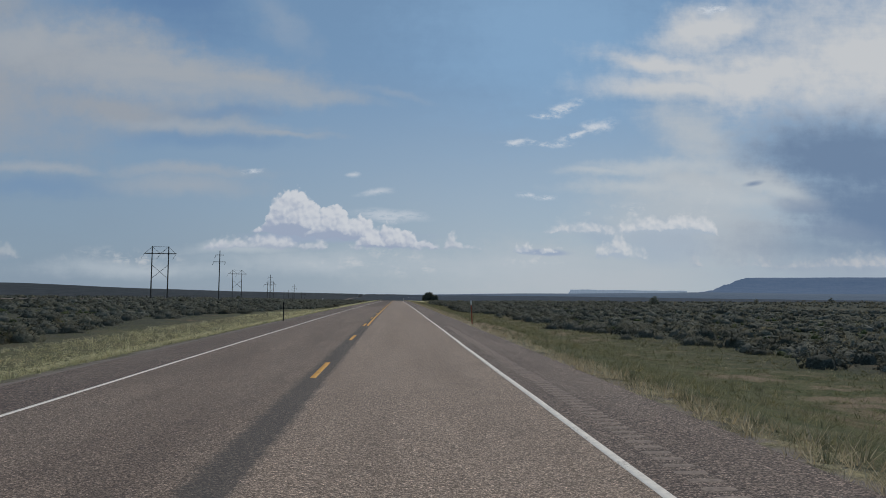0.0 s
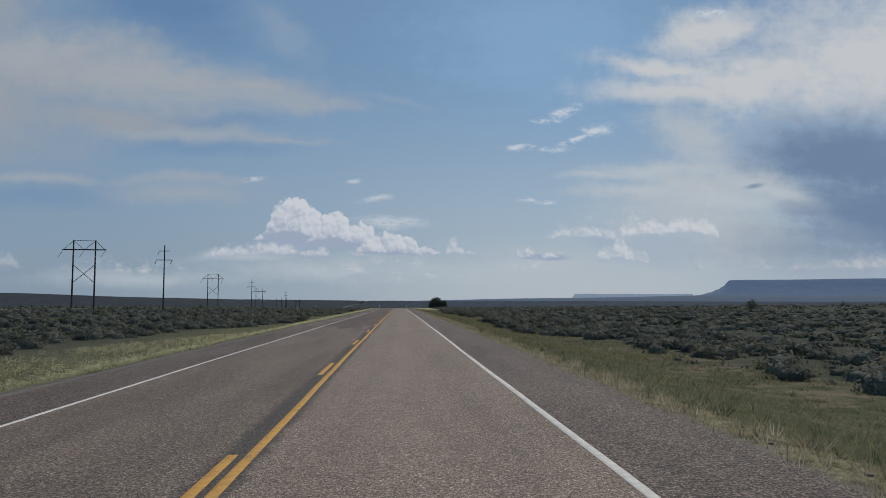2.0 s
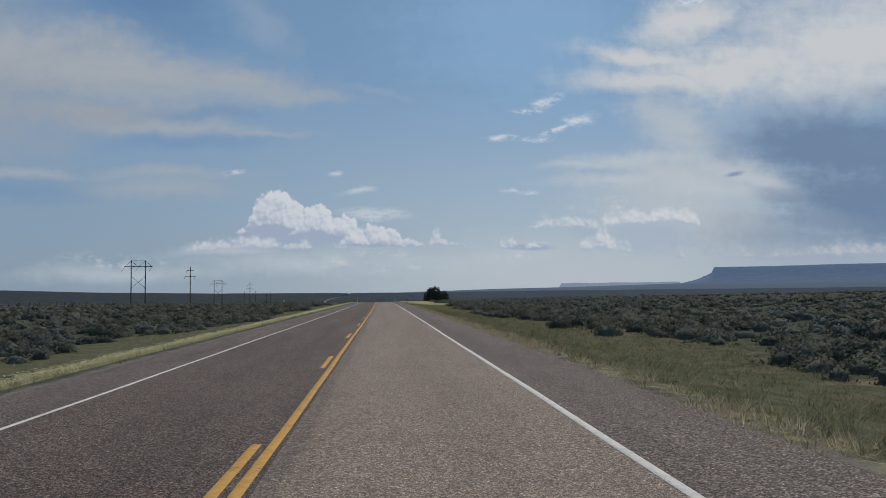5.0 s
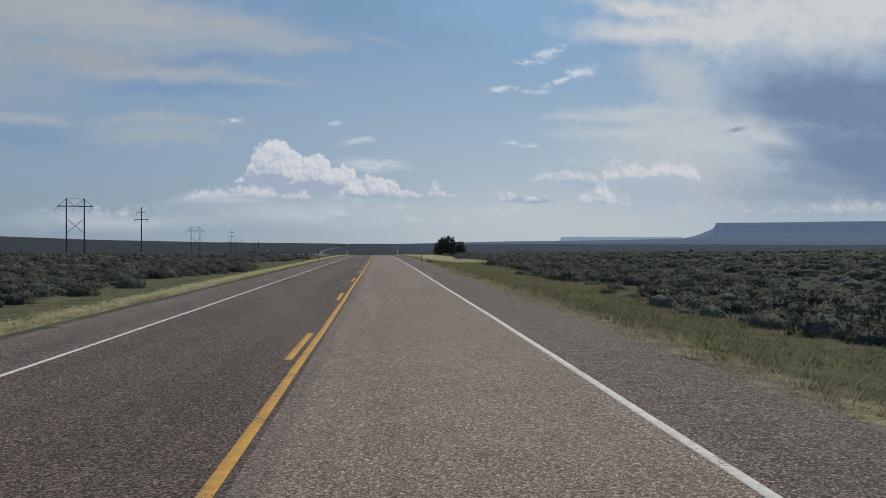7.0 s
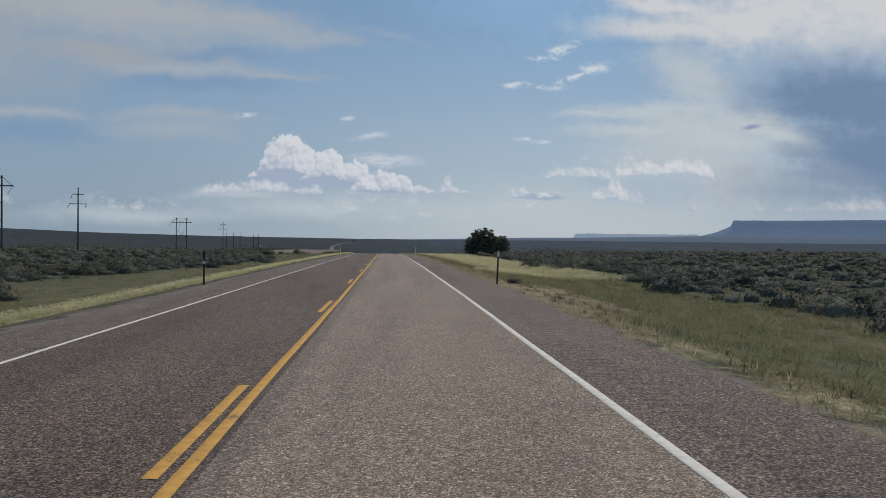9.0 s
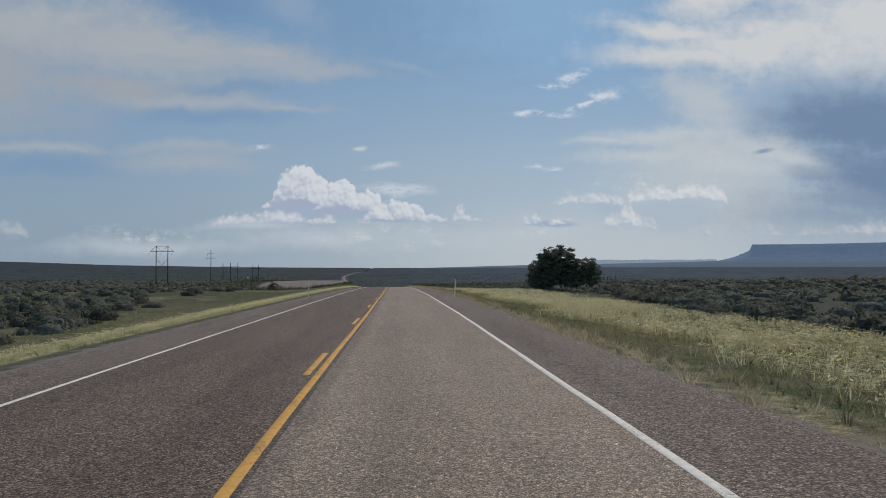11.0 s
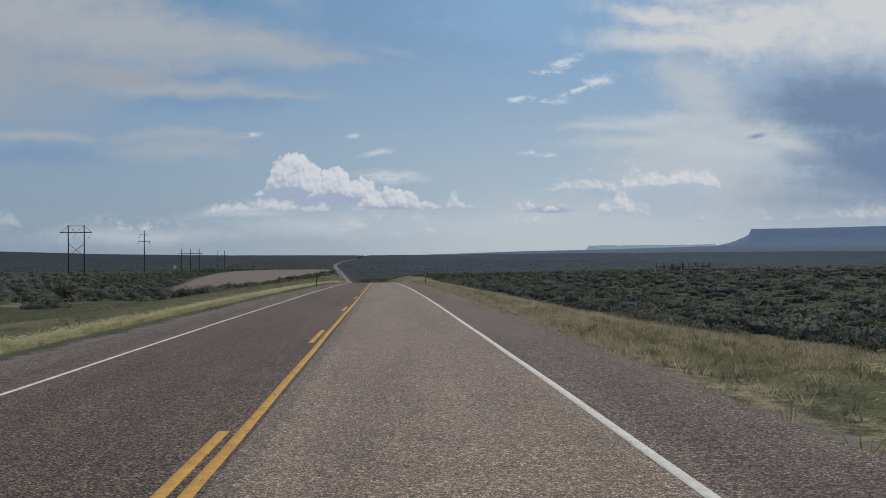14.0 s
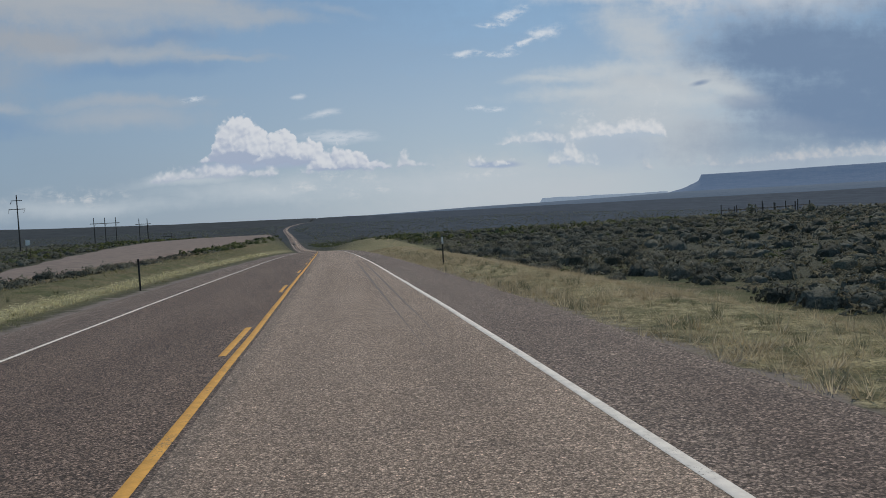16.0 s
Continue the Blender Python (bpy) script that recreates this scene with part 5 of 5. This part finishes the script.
BUSHES = [(bush_mesh(100 + s, 420, 0.095), stem_mesh(s)) for s in range(5)]


def bush(x, y, s, tall, label):
    ob = new("sagebrush")
    ob.matrix_basis = pose(x, y, float(ground_z(x, y)) - 0.04, 0, 0, random.uniform(0, 360)) @ Matrix.Diagonal((s, s, s * tall, 1))
    tagged(ob, label, "shrub", "sagebrush at the verge")
    leaf, stem = BUSHES[random.randrange(5)]
    for nm, me in (("foliage", leaf), ("stem", stem)):
        c = new(nm, me)
        c.parent = ob


for k in range(250):
    y = random.uniform(8, 500)
    sgn = -1 if k % 5 < 2 else 1
    d = float(brush_limit(y, sgn)) + random.uniform(-1.2, 3.0)
    s = random.uniform(0.55, 1.15)
    bush(sgn * d + float(road_x(y)), y, s, random.uniform(0.8, 1.15),
         "large grey-green sagebrush at the edge of the verge" if s > 0.85 else "small grey-green sagebrush at the edge of the verge")
for x, y, s in ((24, 50, 1.3), (16, 46.5, 0.6), (-18.5, 432, 1.4), (7.6, 286.5, 0.45)):
    bush(x, y, s, 0.95, "dark rounded sagebrush standing alone in the grass")

# stones strewn along the shoulder edge
def stone_mesh(seed):
    rng = random.Random(seed)
    bm = bmesh.new()
    bmesh.ops.create_icosphere(bm, subdivisions=1, radius=1)
    for v in bm.verts:
        v.co *= rng.uniform(0.75, 1.2)
        v.co.z *= 0.6
    me = bpy.data.meshes.new("stone")
    bm.to_mesh(me)
    bm.free()
    me.materials.append(STONE)
    return me


STONES = [stone_mesh(s) for s in range(4)]
for k in range(60):
    y = random.uniform(12, 480)
    sgn = random.choice((-1, 1))
    x = sgn * random.uniform(5.7, 7.2) + float(road_x(y))
    ob = new("stone", STONES[k % 4])
    s = random.uniform(0.02, 0.06)
    ob.matrix_basis = pose(x, y, float(ground_z(x, y)) + s * 0.2, 0, 0, random.uniform(0, 360)) @ Matrix.Diagonal((s, s, s, 1))
    tagged(ob, "small tan stone lying at the shoulder edge", "stone", "roadside stones")


# ---- junipers ----
def juniper(x, y, lobes, n, leaf, label, seed, trunks=5, trunk_r=0.12):
    """Several stems from one root, forking into limbs that carry ragged foliage clumps."""
    rng = np.random.default_rng(seed)
    t = thing("juniper_tree", x, y, label, "tree", "junipers")
    bm = bmesh.new()
    for k in range(trunks):
        lx, ly, lz, lr = lobes[k % len(lobes)]
        a = Vector((rng.uniform(-.35, .35), rng.uniform(-.35, .35), -0.3))
        b = Vector((lx * 0.35, ly * 0.35, lz * 0.45))
        c = Vector((lx * 0.8, ly * 0.8, lz * 0.95))
        rod(a, b, trunk_r, trunk_r * 0.7, 7, bm)
        rod(b, c, trunk_r * 0.7, trunk_r * 0.3, 6, bm)
    part("trunk", bm, BARK, t)
    bm = bmesh.new()
    for lx, ly, lz, lr in lobes:
        for k in range(5):
            d = Vector(rng.normal(size=3)).normalized() * lr * 0.9
            d.z = abs(d.z)
            c = Vector((lx * 0.8, ly * 0.8, lz * 0.7))
            rod(c, c + d, trunk_r * 0.28, trunk_r * 0.1, 5, bm)
    part("limb", bm, BARK, t)
    tris = []
    for lx, ly, lz, lr in lobes:
        m = int(n * lr ** 2)
        subs = max(5, int(34 * lr ** 2))
        d = rng.normal(size=(subs, 3))
        d /= np.linalg.norm(d, axis=1)[:, None]
        centres = np.array([lx, ly, lz]) + d * (lr * rng.uniform(0.45, 1.0, subs))[:, None]
        for c in centres:
            if c[2] < 0.25:
                c[2] = 0.25 + rng.uniform(0, 0.4)
            q = clump(rng, max(8, m // subs), leaf / 0.42, 0.1, ragged=0.9) * (0.42 * rng.uniform(0.7, 1.35))
            q = q * np.array([1, 1, rng.choice([1, -0.8, 1])])
            tris.append(q + c)
    v = np.concatenate(tris).reshape(-1, 3)
    crown = new("crown", mesh_of("crown", v, np.arange(len(v)).reshape(-1, 3), [JUNIPER]))
    crown.parent = t
    return t


juniper(19.9, 391.0, [(-2.5, 0, 1.8, 1.5), (-2.1, .4, 3.0, 1.2), (-1.3, -.2, 3.9, 1.15), (-.5, .3, 4.5, .75), (-.6, .2, 2.5, 1.8), (.75, 0, 4.0, .7), (.7, .2, 3.1, .9), (.6, .2, 1.6, 1.5), (2.9, 0, 3.1, .75),
                      (2.8, .2, 2.2, 1.1), (3.1, .2, 1.3, 1.35), (-3.3, .2, 2.5, .75), (-2.9, 0, .9, 1.2), (-1.2, .3, 1.0, 1.5), (.6, .2, .9, 1.4), (2.2, 0, .9, 1.4), (1.7, .1, 2.1, 1.15), (1.5, .1, 3.0, .6),
                      (-2.1, .2, 3.7, .85), (-2.9, .2, 2.0, 1.2), (-3.3, 0, 1.2, 1.0), (3.4, .1, 2.3, .8), (-.2, -.3, 3.3, 1.2)], 2700, 0.1,
        "large dark multi-stemmed juniper tree on the grassy bank", 7, 8, 0.16)
juniper(76, 212.3, [(-.6, 0, 1.2, 1.0), (.5, 0, 1.4, 1.1), (0, .2, 1.9, .8)], 500, 0.13, "small dense juniper standing alone on the plain", 8, 3)
SMALL = [(96, 614, 1.0), (52.6, 523, .55), (150, 300, .8), (230, 380, 1.2), (118, 470, .8), (190, 520, 1.1), (260, 560, 1.2), (-60, 300, .7), (300, 480, 1.1), (64, 556, .8), (-21, 440, .7)]
for k, (x, y, s) in enumerate(SMALL):
    juniper(x, y, [(-.4 * s, 0, .9 * s, .8 * s), (.4 * s, .1, 1.1 * s, .75 * s), (0, 0, 1.7 * s, .55 * s)], 260, 0.2, "small dark juniper out on the sagebrush plain", 30 + k, 3, 0.08)


# ---- car far down the road ----
def far_car(y, xr, label):
    x = float(road_x(y)) + xr
    t = thing("car", x, y, label, "car", z=float(road_z(y)), turn=3)
    bm = block(-0.9, 0.9, -2.2, 2.2, 0.35, 0.95, 0.12)
    part("body", bm, CAR_PAINT, t)
    bm = block(-0.78, 0.78, -1.3, 1.1, 0.9, 1.5, 0.18)
    part("cabin", bm, CAR_PAINT, t)
    part("windscreen", block(-0.66, 0.66, -1.36, -1.28, 1.0, 1.38, 0.03), GLASS, t)
    for sx in (-0.82, 0.82):
        for sy in (-1.4, 1.4):
            w = part("wheel", rod((sx - 0.1, sy, 0.34), (sx + 0.1, sy, 0.34), 0.34, sides=16), TYRE, t)
        part("headlight", block(sx * 0.8 - 0.16, sx * 0.8 + 0.16, -2.24, -2.16, 0.66, 0.8, 0.02), WHITE_PLASTIC, t)


far_car(1290, -1.9, "dark car far down the road in the oncoming lane")
